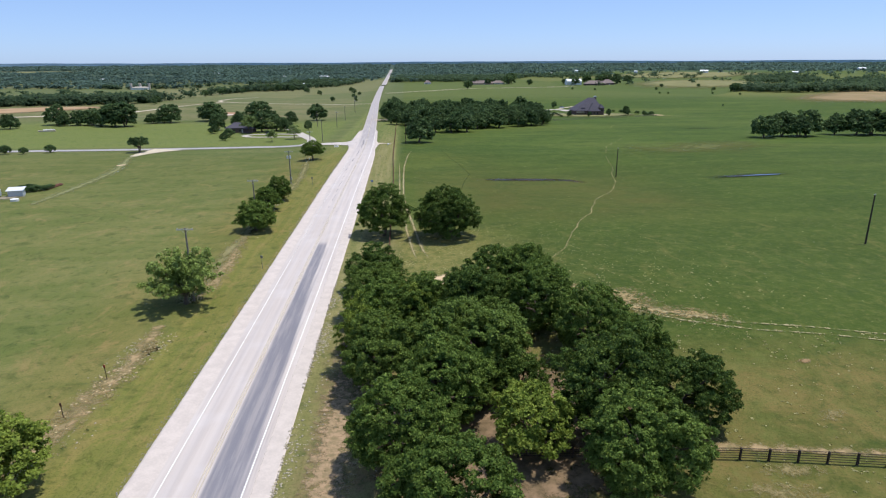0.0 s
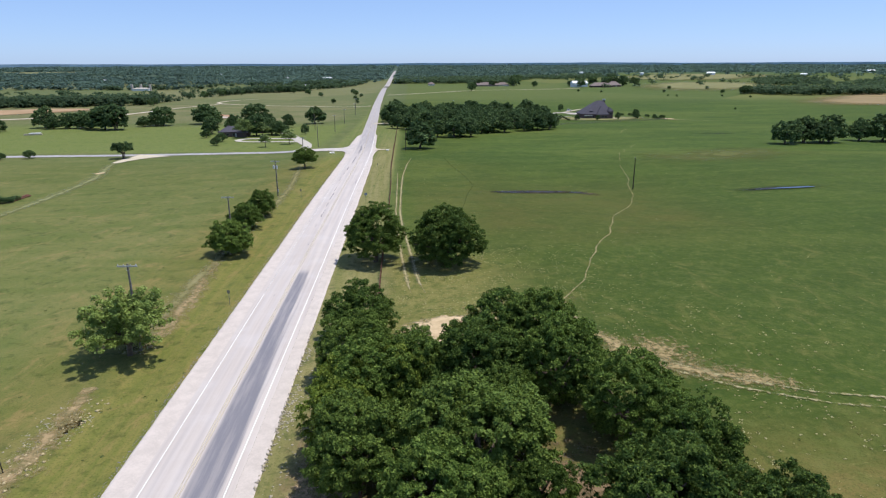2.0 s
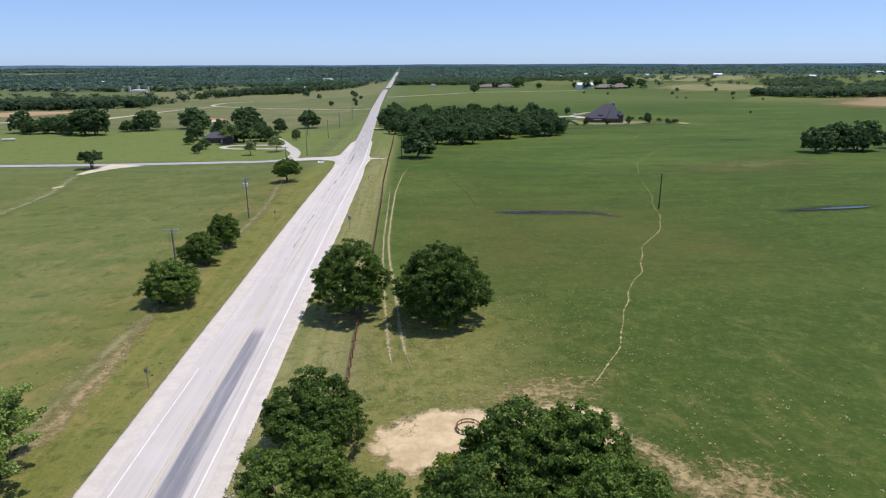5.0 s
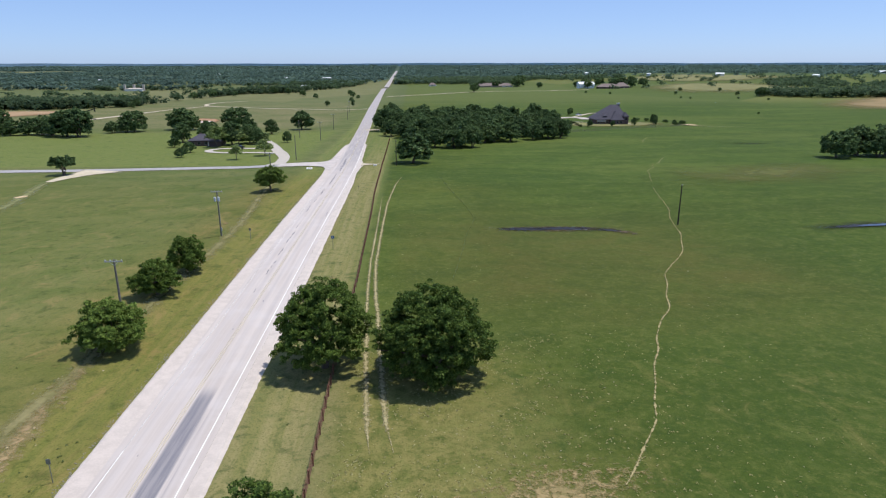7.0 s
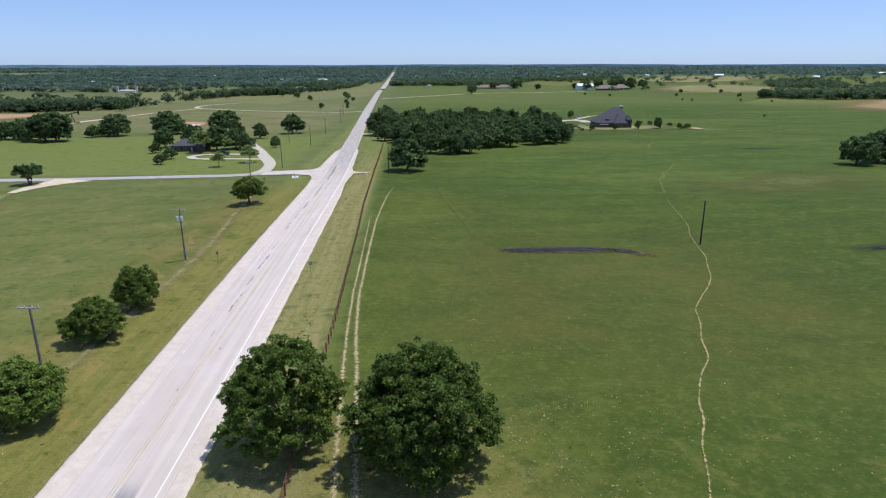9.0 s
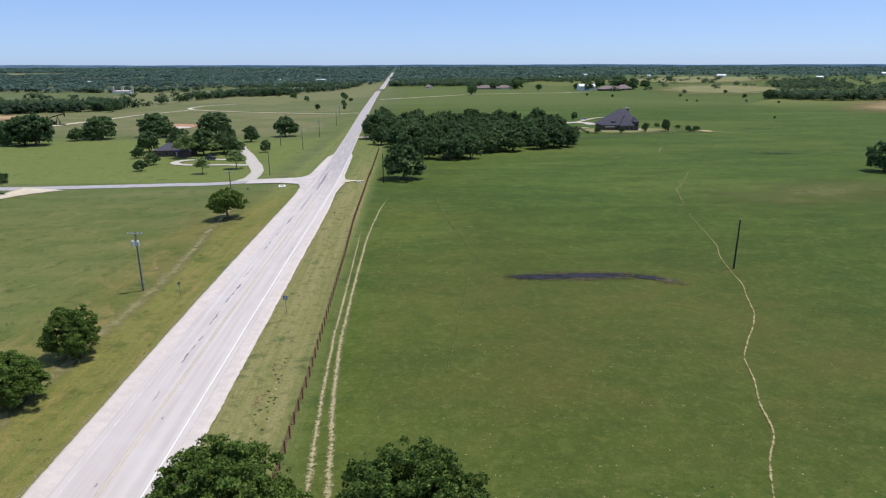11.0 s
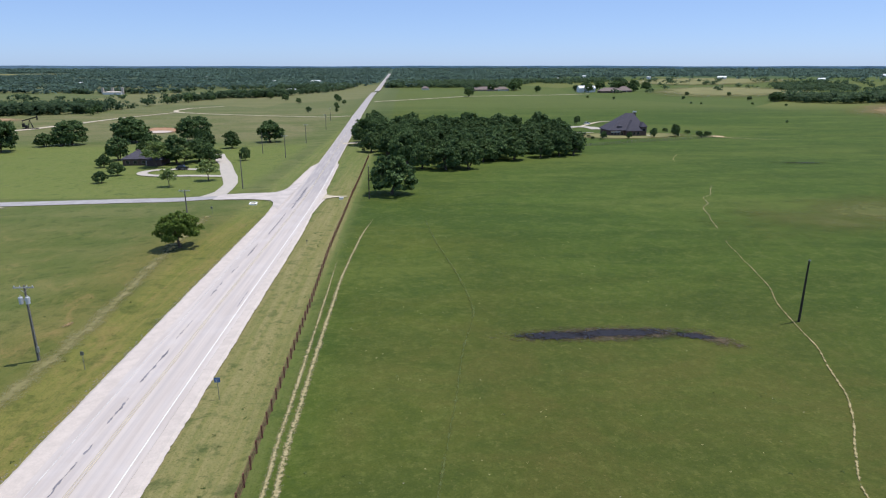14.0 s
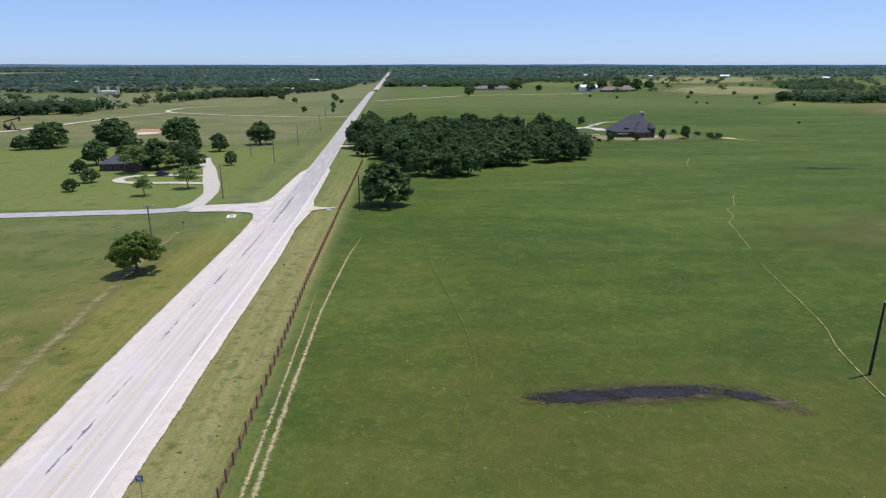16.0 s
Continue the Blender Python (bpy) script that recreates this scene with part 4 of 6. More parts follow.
# tar repairs on the highway
tar_rng = np.random.default_rng(5)
for y0, y1, o, w in ((185.0, 191.2, -1.95, 0.26), (173.4, 182.2, -1.85, 0.42), (165, 169.9, -1.65, 0.3), (159.9, 161.5, -1.45, 0.34), (153.7, 158.8, -1.5, 0.26), (201, 208, -2.3, 0.3), (212, 217, -2.2, 0.26), (145, 147, -1.5, 0.16),
                     (196, 203, 3.0, 0.14), (141, 141.7, 0.9, 0.3), (131, 131.5, -0.9, 0.28), (268, 300, -1.2, 0.9), (240, 262, -1.5, 0.4), (222, 232, -1.9, 0.3), (103, 103.6, -1.9, 0.28)):
    n_ = max(6, int((y1 - y0) / 0.22))
    yy = np.linspace(y0, y1, n_)
    env = np.sin(np.linspace(0.15, math.pi - 0.15, n_)) ** 0.5
    wl, wr = (w * env * np.clip(0.55 + 0.75 * np.convolve(tar_rng.normal(0, 1, n_ + 2), (0.4, 0.6, 0.4), "valid"), 0.03, 1.5) / 2 for _ in range(2))
    drift = o + np.linspace(0, tar_rng.uniform(-0.15, 0.15), n_)
    cx_ = centre(yy)
    zz = profile(yy) + 0.115 + 0.00025 * yy
    vs = np.concatenate([np.stack([cx_ + drift - wl, yy, zz], 1), np.stack([cx_ + drift + wr, yy, zz], 1)])
    tagged(new("tar_patch", mesh_of("tar_patch", vs, [(i, n_ + i, n_ + i + 1, i + 1) for i in range(n_ - 1)], M_TAR)), "dark tar repair on the road", kind="structure")


# ---------------------------------------------------------------- trees
def leaf_cloud(rng, centres, radii, counts, size, up=0.5, flat=0.75, small=False, face=None, loose=0.5):
    """Leaf sprays as folded diamonds, or small ones as pointed leaves, round the centres; face: which way each tuft looks."""
    cs = np.repeat(centres, counts, axis=0)
    rs = np.repeat(radii, counts)
    n = len(cs)
    d = rng.normal(size=(n, 3))
    d /= np.linalg.norm(d, axis=1)[:, None]
    d[:, 2] = np.where(d[:, 2] < -0.35, -d[:, 2], d[:, 2])
    p = cs + d * (rs * rng.uniform(0.25, 1.15, n) ** 0.6)[:, None] * np.array([1, 1, flat])
    nor = d * 1.05 + np.array([0, 0, up * 0.5]) + rng.normal(0, 0.8 if small else loose, (n, 3))
    if face is not None:
        nor = d * 0.7 + np.repeat(face, counts, axis=0) * 0.6 + np.array([0, 0, up * 0.5]) + rng.normal(0, 1.0, (n, 3))
    nor /= np.linalg.norm(nor, axis=1)[:, None]
    a = np.cross(nor, rng.normal(size=(n, 3)))
    a /= np.linalg.norm(a, axis=1)[:, None]
    b = np.cross(nor, a)
    s = (size * rng.uniform(0.65, 1.35, n))[:, None]
    if small:
        v = np.stack([p + a * s, p - a * s * 0.7 + b * s * 0.62, p - a * s * 0.6 - b * s * 0.62], 1).reshape(-1, 3)
        return v, np.arange(n * 3).reshape(-1, 3)
    fold = nor * s * 0.16
    v = np.stack([p - a * s, p + b * s * 0.68 + fold, p + a * s, p - b * s * 0.68 + fold], 1).reshape(-1, 3)
    k = np.arange(n)[:, None] * 4
    f = np.concatenate([k + np.array([0, 1, 2]), k + np.array([0, 2, 3])], 0)
    return v, f


def fast_mesh(name, v, f, mat):
    me = bpy.data.meshes.new(name)
    n, m = len(v), len(f)
    me.vertices.add(n)
    me.vertices.foreach_set("co", np.asarray(v, np.float32).ravel())
    me.loops.add(m * 3)
    me.loops.foreach_set("vertex_index", np.asarray(f, np.int32).ravel())
    me.polygons.add(m)
    me.polygons.foreach_set("loop_start", np.arange(0, m * 3, 3, dtype=np.int32))
    me.materials.append(mat)
    me.update(calc_edges=True)
    return me


def crown_tufts(rng, R, H, base, n, lobes):
    """Places and outward directions of n tufts over a crown built of overlapping lobes; R wide, from base up to H."""
    zc = base + 0.40 * (H - base)
    k = np.arange(lobes) + 0.5
    dz = 1 - k / lobes * 1.62
    az = k * 2.39996 + rng.uniform(0, 6.28) + rng.normal(0, 0.25, lobes)
    h = np.sqrt(np.clip(1 - dz * dz, 0, 1))
    lr = rng.uniform(0.20, 0.47, lobes)
    reach = (1 - lr) * rng.uniform(0.80, 1.12, lobes)
    c = np.stack([np.cos(az) * h * R * reach, np.sin(az) * h * R * reach, zc + dz * reach * np.where(dz > 0, H - zc, zc - base)], 1)
    c = np.concatenate([c, [(0, 0, zc + 0.15 * (H - zc))]])
    rad = np.append(lr * min(R, (H - base) * 0.62), 0.5 * min(R, (H - base) * 0.62))
    m = n * 9
    i = rng.choice(len(c), m, p=rad ** 2 / np.sum(rad ** 2))
    d = rng.normal(size=(m, 3))
    d /= np.linalg.norm(d, axis=1)[:, None]
    p = c[i] + d * (rad[i] * np.where(rng.random(m) < 0.14, rng.uniform(1.08, 1.32, m), rng.uniform(0.74, 1.12, m)))[:, None]
    gap = np.linalg.norm(p[:, None, :] - c[None], axis=2) / rad[None]
    gap[np.arange(m), i] = 9
    ok = (gap.min(1) > 0.74) & (d[:, 2] > -0.8) & (p[:, 2] > base * 0.8)
    return p[ok][:n], d[ok][:n]


def limbs(rng, trunk_r, fork, targets, trunks=1):
    """Trunk and limbs that taper out to the leaf masses."""
    s = Shape()
    for k in range(trunks):
        a = rng.uniform(0, 2 * math.pi)
        off = Vector((math.cos(a), math.sin(a), 0)) * (0.0 if trunks == 1 else 0.45)
        lean = Vector((rng.normal(0, 0.25), rng.normal(0, 0.25), 0)) + off * 1.2
        top = off + lean + Vector((0, 0, fork))
        s.tube([off + Vector((0, 0, -0.4)), off + Vector((0, 0, 0.25)), off + lean * 0.4 + Vector((0, 0, fork * 0.55)), top], [trunk_r * 1.5, trunk_r * 1.1, trunk_r * 0.9, trunk_r * 0.75], 9)
        for t in targets[k::trunks]:
            t = Vector(t)
            mid = top.lerp(t, 0.5) + Vector((rng.normal(0, 0.3), rng.normal(0, 0.3), 0.25))
            s.tube([top - Vector((0, 0, 0.25)), top.lerp(mid, 0.5) + Vector((0, 0, 0.1)), mid, t], [trunk_r * 0.55, trunk_r * 0.42, trunk_r * 0.28, trunk_r * 0.08], 6)
    return s


def tree(seed, R, H, base, tufts, per, leaf, tuft_r, trunk_r, mat, label, category="tree", trunks=1, arms=9, name="oak_tree", fork=None, group="", small=False, lobes=20):
    rng = np.random.default_rng(seed)
    c, face = crown_tufts(rng, R - tuft_r * 0.5, H - tuft_r * 0.4, base + tuft_r * 0.4, tufts, lobes)
    radii = tuft_r * rng.uniform(0.4, 1.6, len(c))
    counts = np.maximum(6, (per * (radii / tuft_r) ** 2 * rng.uniform(0.7, 1.3, len(c))).astype(int))
    v, f = leaf_cloud(rng, c, radii, counts, leaf, small=small, face=face)
    ob = thing(name, label, category, group)
    part("trunk", limbs(rng, trunk_r, fork or 1.2 + H * 0.1, c[rng.choice(len(c), arms, replace=False)], trunks), M_BARK, ob)
    part("crown", fast_mesh("crown", v, f, mat), mat, ob)
    return ob


def spray_tree(seed, R, H, arms, mat, label, name="pecan_tree"):
    """An open, spiky tree: arching limbs that carry leaves along their length, with sky between."""
    rng = np.random.default_rng(seed)
    ob = thing(name, label, "tree")
    s = Shape()
    s.tube([(0, 0, -0.4), (0, 0, 0.5), (0.1, 0, 1.5)], [0.38, 0.28, 0.22], 9)
    cs, rs = [], []
    for k in range(arms):
        a = 2 * math.pi * (k + rng.uniform(-0.3, 0.3)) / arms * 2.4
        el = rng.uniform(0.15, 1.25)
        L = rng.uniform(0.7, 1.05)
        tip = Vector((math.cos(a) * math.cos(el) * R * L, math.sin(a) * math.cos(el) * R * L, 1.4 + math.sin(el) * (H - 1.6) * L))
        mid = Vector((tip.x * 0.5, tip.y * 0.5, 1.4 + (tip.z - 1.4) * 0.62))
        s.tube([(0.1, 0, 1.2), (mid.x * 0.5, mid.y * 0.5, 1.3 + (mid.z - 1.4) * 0.6), mid, tip], [0.14, 0.10, 0.06, 0.02], 5)
        for q in np.linspace(0.35, 1.0, 7):
            p = Vector((0.1, 0, 1.4)).lerp(mid, min(1, q * 2)) if q < 0.5 else mid.lerp(tip, q * 2 - 1)
            cs.append((p.x + rng.normal(0, 0.22), p.y + rng.normal(0, 0.22), p.z + rng.normal(0, 0.15)))
            rs.append(rng.uniform(0.4, 0.95) * (1.2 - 0.5 * q))
    cs, rs = np.array(cs), np.array(rs)
    v, f = leaf_cloud(rng, cs, rs, np.full(len(cs), 92), 0.145, 2.0, 0.8, True)
    part("trunk", s, M_BARK, ob)
    part("crown", fast_mesh("crown", v, f, mat), mat, ob)
    return ob


def stand(proto, x, y, s=1.0, turn=0.0, sz=None, label="", group="", sink=0.0):
    """A copy of a tree, rooted at x, y."""
    m = pose(x, y, z_at(x, y) - sink, 0, 0, turn) @ Matrix.Diagonal((s, s, sz or s, 1))
    ob = copy_thing(proto, m)
    ob.scale = (s, s, sz or s)
    return tagged(ob, label, group=group)


def settle(proto, x, y, s=1.0, turn=0.0, sz=None):
    """Put the first of its kind where it grows."""
    proto.matrix_basis = pose(x, y, z_at(x, y), 0, 0, turn) @ Matrix.Diagonal((s, s, sz or s, 1))
    return proto


rnd = random.Random(11)
OAK = "dense dark-green live oak with a rounded crown"
oaks = [tree(21 + k, 5.0, 8.2, 0.2, 900, 52, 0.125, 0.34, 0.34, M_OAK_MID if k == 2 else M_OAK, OAK, trunks=1 + k % 2, group="oaks of the roadside clump", small=True) for k in range(3)]
# crown middles of the clump beside the road: x, y, radius, height
CLUMP = [(12.6, 86.9, 5.0, 7.5, 0), (12.8, 76.0, 4.7, 8.3, 0), (15.5, 67.0, 5.2, 8.8, 0), (20.3, 69.5, 4.8, 8.6, 0), (30.8, 76.0, 5.9, 9.4, 0), (33.2, 75.0, 4.8, 9.6, 0), (26.0, 69.0, 5.6, 9.2, 0), (34.6, 68.8, 5.0, 9.0, 3),
         (39.0, 61.6, 4.8, 8.4, 3), (15.0, 56.5, 5.0, 8.6, 0), (24.4, 56.2, 6.5, 9.6, 0), (16.6, 43.5, 5.0, 8.2, 3), (36.0, 47.5, 5.6, 9.0, 0), (43.5, 46.0, 4.4, 7.6, 0), (36.8, 38.5, 5.4, 8.4, 0), (20.6, 33.0, 5.4, 8.4, 3),
         (41.8, 54.8, 4.2, 7.6, 0), (20.8, 50.0, 5.0, 8.8, 0), (27.8, 62.0, 3.8, 7.0, 0), (29.0, 52.0, 2.8, 5.4, 0)]
for i, (x, y, r, h, kind) in enumerate(CLUMP):
    o = oaks[kind - 1 if kind else i % 3]
    if i < 3:
        settle(o, x, y, r / 5.0, 70 * i, h / 8.2)
    else:
        stand(o, x, y, r / 5.0, rnd.uniform(0, 360), h / 8.2, "dark-green live oak crowded among others beside the highway")
young = tree(31, 3.2, 6.0, 0.3, 360, 48, 0.13, 0.34, 0.18, M_OAK_LIGHT, "young yellow-green oak among darker oaks", small=True)
settle(young, 28.2, 43.5, 1.22, 0, 1.15)
stand(young, 12.7, 61.0, 1.1, 40, 1.35, "yellow-green young oak at the edge of a clump")
stand(young, 12.5, 66.4, 0.9, 100, 1.35, "yellow-green young oak at the edge of a clump")
stand(young, 18.2, 67.4, 0.95, 210, 1.42, "yellow-green young oak at the edge of a clump")
stand(young, 24.6, 76.5, 0.85, 310, 0.95, "yellow-green young oak at the edge of a clump")
stand(young, -17.2, 41.2, 1.5, 40, 1.2, "bright-green broad oak beside a ditch")
# a pair of oaks either side of the fence
pair_west = tree(35, 5.8, 10.9, 0.2, 1200, 58, 0.128, 0.36, 0.36, M_OAK_MID, "round mid-green oak beside the road and fence", group="pair of oaks by the fence", small=True, lobes=22)
settle(pair_west, 12.9, 120.3, 1.0, 200)
pair_east = tree(37, 7.6, 10.4, 0.2, 1700, 62, 0.13, 0.38, 0.44, M_OAK, "broad dark-green oak at the edge of pasture", trunks=2, group="pair of oaks by the fence", small=True, lobes=26)
settle(pair_east, 25.9, 117.6, 1.0, 30)
# west verge
pecan = spray_tree(41, 5.9, 7.4, 50, M_PECAN, "open spiky light-green pecan tree below a utility pole")
settle(pecan, -15.4, 84.0, 1.1, 0, 1.22)
roadside = tree(42, 4.2, 6.0, 0.1, 560, 50, 0.135, 0.36, 0.24, M_OAK_MID, "bushy mid-green oak on the road verge", group="verge oaks", small=True)
settle(roadside, -14.6, 126.3, 1.15, 0, 1.05)
stand(roadside, -16.3, 145.6, 0.98, 130, 0.9)
stand(roadside, -15.5, 157.0, 0.86, 240, 1.02)
junction = tree(43, 4.5, 7.0, 1.2, 380, 46, 0.17, 0.42, 0.26, M_OAK, "dark-green oak near a road junction", trunks=1)
settle(junction, -17.4, 231.5, 1.1, 0, 1.05)

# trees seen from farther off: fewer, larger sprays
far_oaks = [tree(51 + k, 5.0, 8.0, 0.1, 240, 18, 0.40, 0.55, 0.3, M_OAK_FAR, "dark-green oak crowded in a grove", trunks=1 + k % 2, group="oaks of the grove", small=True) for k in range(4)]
settle(far_oaks[0], 23.8, 288.0, 1.5, 0, 1.36)
tagged(far_oaks[0], "broad dark oak standing alone before a grove", group="lone oaks")
small_oak = tree(57, 5.0, 8.0, 0.5, 70, 14, 0.58, 0.95, 0.3, M_OAK_FAR, "small dark tree standing in open fields", arms=6, group="field trees")
settle(small_oak, -62, 702, 0.6, 0, 0.7)
GROVE = [(10, 392), (23, 378), (31, 338), (42, 333), (51, 334), (57, 354), (75, 360), (90, 369), (102, 377), (112, 398), (112, 440), (104, 470), (70, 490), (30, 500), (4, 492), (3, 440)]


def inside(x, y, poly):
    hit = False
    for (x1, y1), (x2, y2) in zip(poly, poly[1:] + poly[:1]):
        if (y1 > y) != (y2 > y) and x < (x2 - x1) * (y - y1) / (y2 - y1) + x1:
            hit = not hit
    return hit


grove = [(28, 352), (34, 339.5), (43, 336), (51, 338.5), (59, 357.5), (72, 362.5), (85, 370), (101, 379), (12, 396), (20, 385)]
tries = 0
while len(grove) < 96 and tries < 20000:
    tries += 1
    x, y = rnd.uniform(0, 115), rnd.uniform(332, 502)
    if inside(x, y, GROVE) and all((x - a) ** 2 + (y - b) ** 2 > 7.2 ** 2 for a, b in grove):
        grove.append((x, y))
for i, (x, y) in enumerate(grove):
    s = rnd.uniform(1.05, 1.45)
    if i < 3:
        settle(far_oaks[i + 1], x, y, s, 50 * i, s * 1.05)
    else:
        stand(far_oaks[i % 4], x, y, s, rnd.uniform(0, 360), s * rnd.uniform(0.88, 1.18), "dark-green oak crowded in a grove", "oaks of the grove")
stand(far_oaks[2], 100, 448, 1.4, 0, 1.9, "tall oak rising above a grove", "oaks of the grove")

# pasture oaks to the east
for x, y, s in ((194, 295, 1.35), (207, 301, 1.5), (213, 297, 1.2), (220, 302, 1.55), (240, 309, 1.3), (248, 304, 1.55), (257, 306, 1.5), (267, 303, 1.7), (280, 306, 1.5)):
    stand(far_oaks[int(x) % 4], x, y, s, x * 7, s * 1.02, "dark spreading oak standing in open pasture", "pasture oaks")

# hedge line and lone trees to the west
umbrella = tree(58, 5.3, 6.9, 2.3, 230, 20, 0.32, 0.5, 0.34, M_OAK_FAR, "dark flat-topped oak beside a gravel gateway", trunks=2, group="lone oaks", small=True)
settle(umbrella, -99, 275.5)
for x, y, s, sz in ((-213, 428, 1.35, 1.5), (-204, 420, 1.0, 0.9), (-196, 424, 1.2, 1.1), (-189, 426, 1.3, 1.2), (-181, 421, 1.2, 1.1), (-170, 415, 1.7, 1.75), (-163, 414, 1.7, 1.8), (-155, 437, 0.9, 0.8), (-149, 442, 1.0, 0.9), (-146, 446, 1.5, 1.5),
                    (-252, 392, 1.3, 1.4), (-243, 396, 1.2, 1.1), (-228, 402, 1.1, 1.0), (-122, 460, 1.7, 1.6), (-118, 457, 1.4, 1.2)):
    stand(far_oaks[int(-x) % 4], x, y, s * 1.12, x * 3, sz * 1.12, "dark rounded oak in a hedge line behind a lawn", "hedge-line oaks", sink=0.4)
for x, y, s in ((-147, 274, 0.42), (-138, 278, 0.5), (-155, 274.5, 0.55)):
    stand(small_oak, x, y, s, 0, s * 0.9, "small dark bush beside the lane", "lane bushes")

# garden trees round the western house
soft = tree(61, 4.4, 7.0, 1.9, 110, 26, 0.24, 0.62, 0.2, M_SOFT, "light-green shade tree on a lawn", group="garden trees")
settle(soft, -40.5, 326.5, 0.98, 0, 1.0)
for x, y, s, sz in ((-49.6, 314.8, 0.74, 0.85), (-71.5, 362, 1.4, 1.4), (-63, 369, 1.1, 1.1)):
    stand(soft, x, y, s, x * 11, sz)
for x, y, s, sz in ((-95.5, 384, 1.1, 1.25), (-92, 362.5, 0.62, 0.62), (-77.5, 340.5, 0.62, 0.6), (-75.5, 323.8, 0.5, 0.5), (-67, 372, 1.35, 1.5), (-60, 379, 1.2, 1.15), (-54, 374, 1.0, 1.0), (-89, 466, 1.9, 1.75),
                    (-59.5, 429, 0.9, 1.05), (-72, 428, 1.0, 1.1), (-41, 380, 0.5, 0.75), (-45.8, 457, 1.5, 1.45), (-84, 390, 1.2, 1.3), (-66, 402, 1.0, 1.0)):
    stand(far_oaks[int(-x * 2) % 4], x, y, s, x * 5, sz, "dark-green garden tree on a lawn", "garden trees")
for x, y, s in ((135.7, 446, 0.48), (152.3, 452, 0.40), (169.5, 460.6, 0.55), (183.6, 464, 0.75), (195.6, 458.5, 0.42), (124, 547, 0.55), (135.5, 548, 0.5), (148.5, 548.5, 0.62), (126, 455, 0.3), (187, 470, 0.35), (203, 466, 0.3)):
    stand(small_oak, x, y, s * 0.8, x * 3, s * 1.2, "small dark yard tree near a large house", "yard trees")

for x, y, s in ((186, 500, 0.24), (190, 494, 0.3), (195, 489, 0.26), (199, 482, 0.3), (203, 476, 0.26), (206, 470, 0.34), (200, 463, 0.24), (134, 486, 0.16), (133, 474, 0.18), (132, 462, 0.16), (131, 450, 0.18)):
    stand(small_oak, x, y, s * 1.3, x * 3, s, "low dark brush beside a yard", "yard brush")


# ---------------------------------------------------------------- woods to the horizon
def wooded(x, y, wave):
    """How likely a tree stands at x, y in the far country."""
    road_gap = np.abs(x - centre(y)) > 16
    left_edge = np.interp(x, (-1600, -700, -376, -309, -256, -252, -231, -144, -77, -30), (560, 600, 640, 632, 673, 900, 985, 1000, 1560, 1700))
    left = (x < -28) & (y > left_edge)
    axis = np.interp(x, (-1500, -900, -627, -437, -300, -150), (900, 1200, 1310, 1345, 1370, 1250))
    first = y < left_edge + np.interp(x, (-900, -400, -256, -240, -100), (120, 110, 100, 95, 80))
    sliver = (np.sin(y / 95 + x / 420 + 0.8 * np.sin(x / 300)) > 0.72) & (wave > -0.35)
    p = np.where(left, np.where(first, 0.95, np.where(y < axis - 60, 0.012, np.where(y < axis + 95, 0.0, np.where(sliver, 0.12, 0.95)))), 0.0)
    p = np.where(((x + 1570) / 270) ** 2 + ((y - 2790) / 190) ** 2 < 1, 0.0, p)
    right = (x >= -28) & (x < 345) & (y > np.interp(x, (-28, 147, 150, 258, 345), (1446, 1436, 1330, 1436, 1640)))
    p = np.where(right, 0.85, p)
    hill = (x >= 345) & (y > 1000)
    p = np.where(hill, np.where(y > 2300, 0.6, np.where(y > 1900, 0.45, np.where(y > 1500, 0.04 + 0.5 * (wave > 0.35), 0.014))), p)
    band = (x > 468) & (y > np.interp(x, (478, 492, 500, 570, 700, 1400), (850, 815, 790, 785, 740, 640))) & (y < np.interp(x, (478, 520, 700, 1400), (872, 905, 865, 770)))
    p = np.where(band, 0.95, p)
    east = (x > 620) & (y > 1080) & (y < 1900)
    p = np.where(east & ~band, 0.03 + 0.45 * (wave > 0.6), p)
    return np.where(road_gap, p, 0)


def far_tree(rng, quads):
    """A whole crown in a few dozen broad sprays, with lobes and gaps."""
    k = int(rng.integers(5, 8))
    c = np.stack([rng.normal(0, 0.44, k), rng.normal(0, 0.44, k), rng.uniform(0.25, 0.80, k)], 1)
    return leaf_cloud(rng, c, rng.uniform(0.34, 0.52, k), np.full(k, quads // k), 0.20 if quads > 40 else 0.38, 1.5 if quads > 40 else 2.2, 0.8, loose=0.4 if quads > 40 else 0.15)


def woods(name, n, seed, r0, r1, quads, label, keep, leaves):
    rng = np.random.default_rng(seed)
    r = rng.uniform(r0, r1, n)
    a = rng.uniform(radians(-46), radians(48), n)
    x, y = 24 + r * np.sin(a), 60 + r * np.cos(a)
    wave = np.sin(x / 130 + 1.3) * np.cos(y / 170 - 0.6) + 0.4 * np.sin(x / 47 - y / 61)
    ok = keep(x, y) & (rng.random(n) < wooded(x, y, wave))
    x, y, r = x[ok], y[ok], r[ok]
    s = rng.uniform(5.0, 8.5, len(x)) * (1 + r / 4500)
    h = rng.uniform(7.0, 10.5, len(x))
    turn = rng.uniform(0, 2 * np.pi, len(x))
    z = land(x, y)
    kinds = [far_tree(rng, quads) for _ in range(10)]
    V, F, base = [], [], 0
    for i in range(len(x)):
        v, f = kinds[i % 10]
        co, si = math.cos(turn[i]), math.sin(turn[i])
        V.append(np.stack([x[i] + s[i] * (v[:, 0] * co - v[:, 1] * si), y[i] + s[i] * (v[:, 0] * si + v[:, 1] * co), z[i] + h[i] * (v[:, 2] - 0.08)], 1))
        F.append(f + base)
        base += len(v)
    return tagged(new(name, fast_mesh(name, np.concatenate(V), np.concatenate(F), leaves)), label, "woods", kind="stuff")


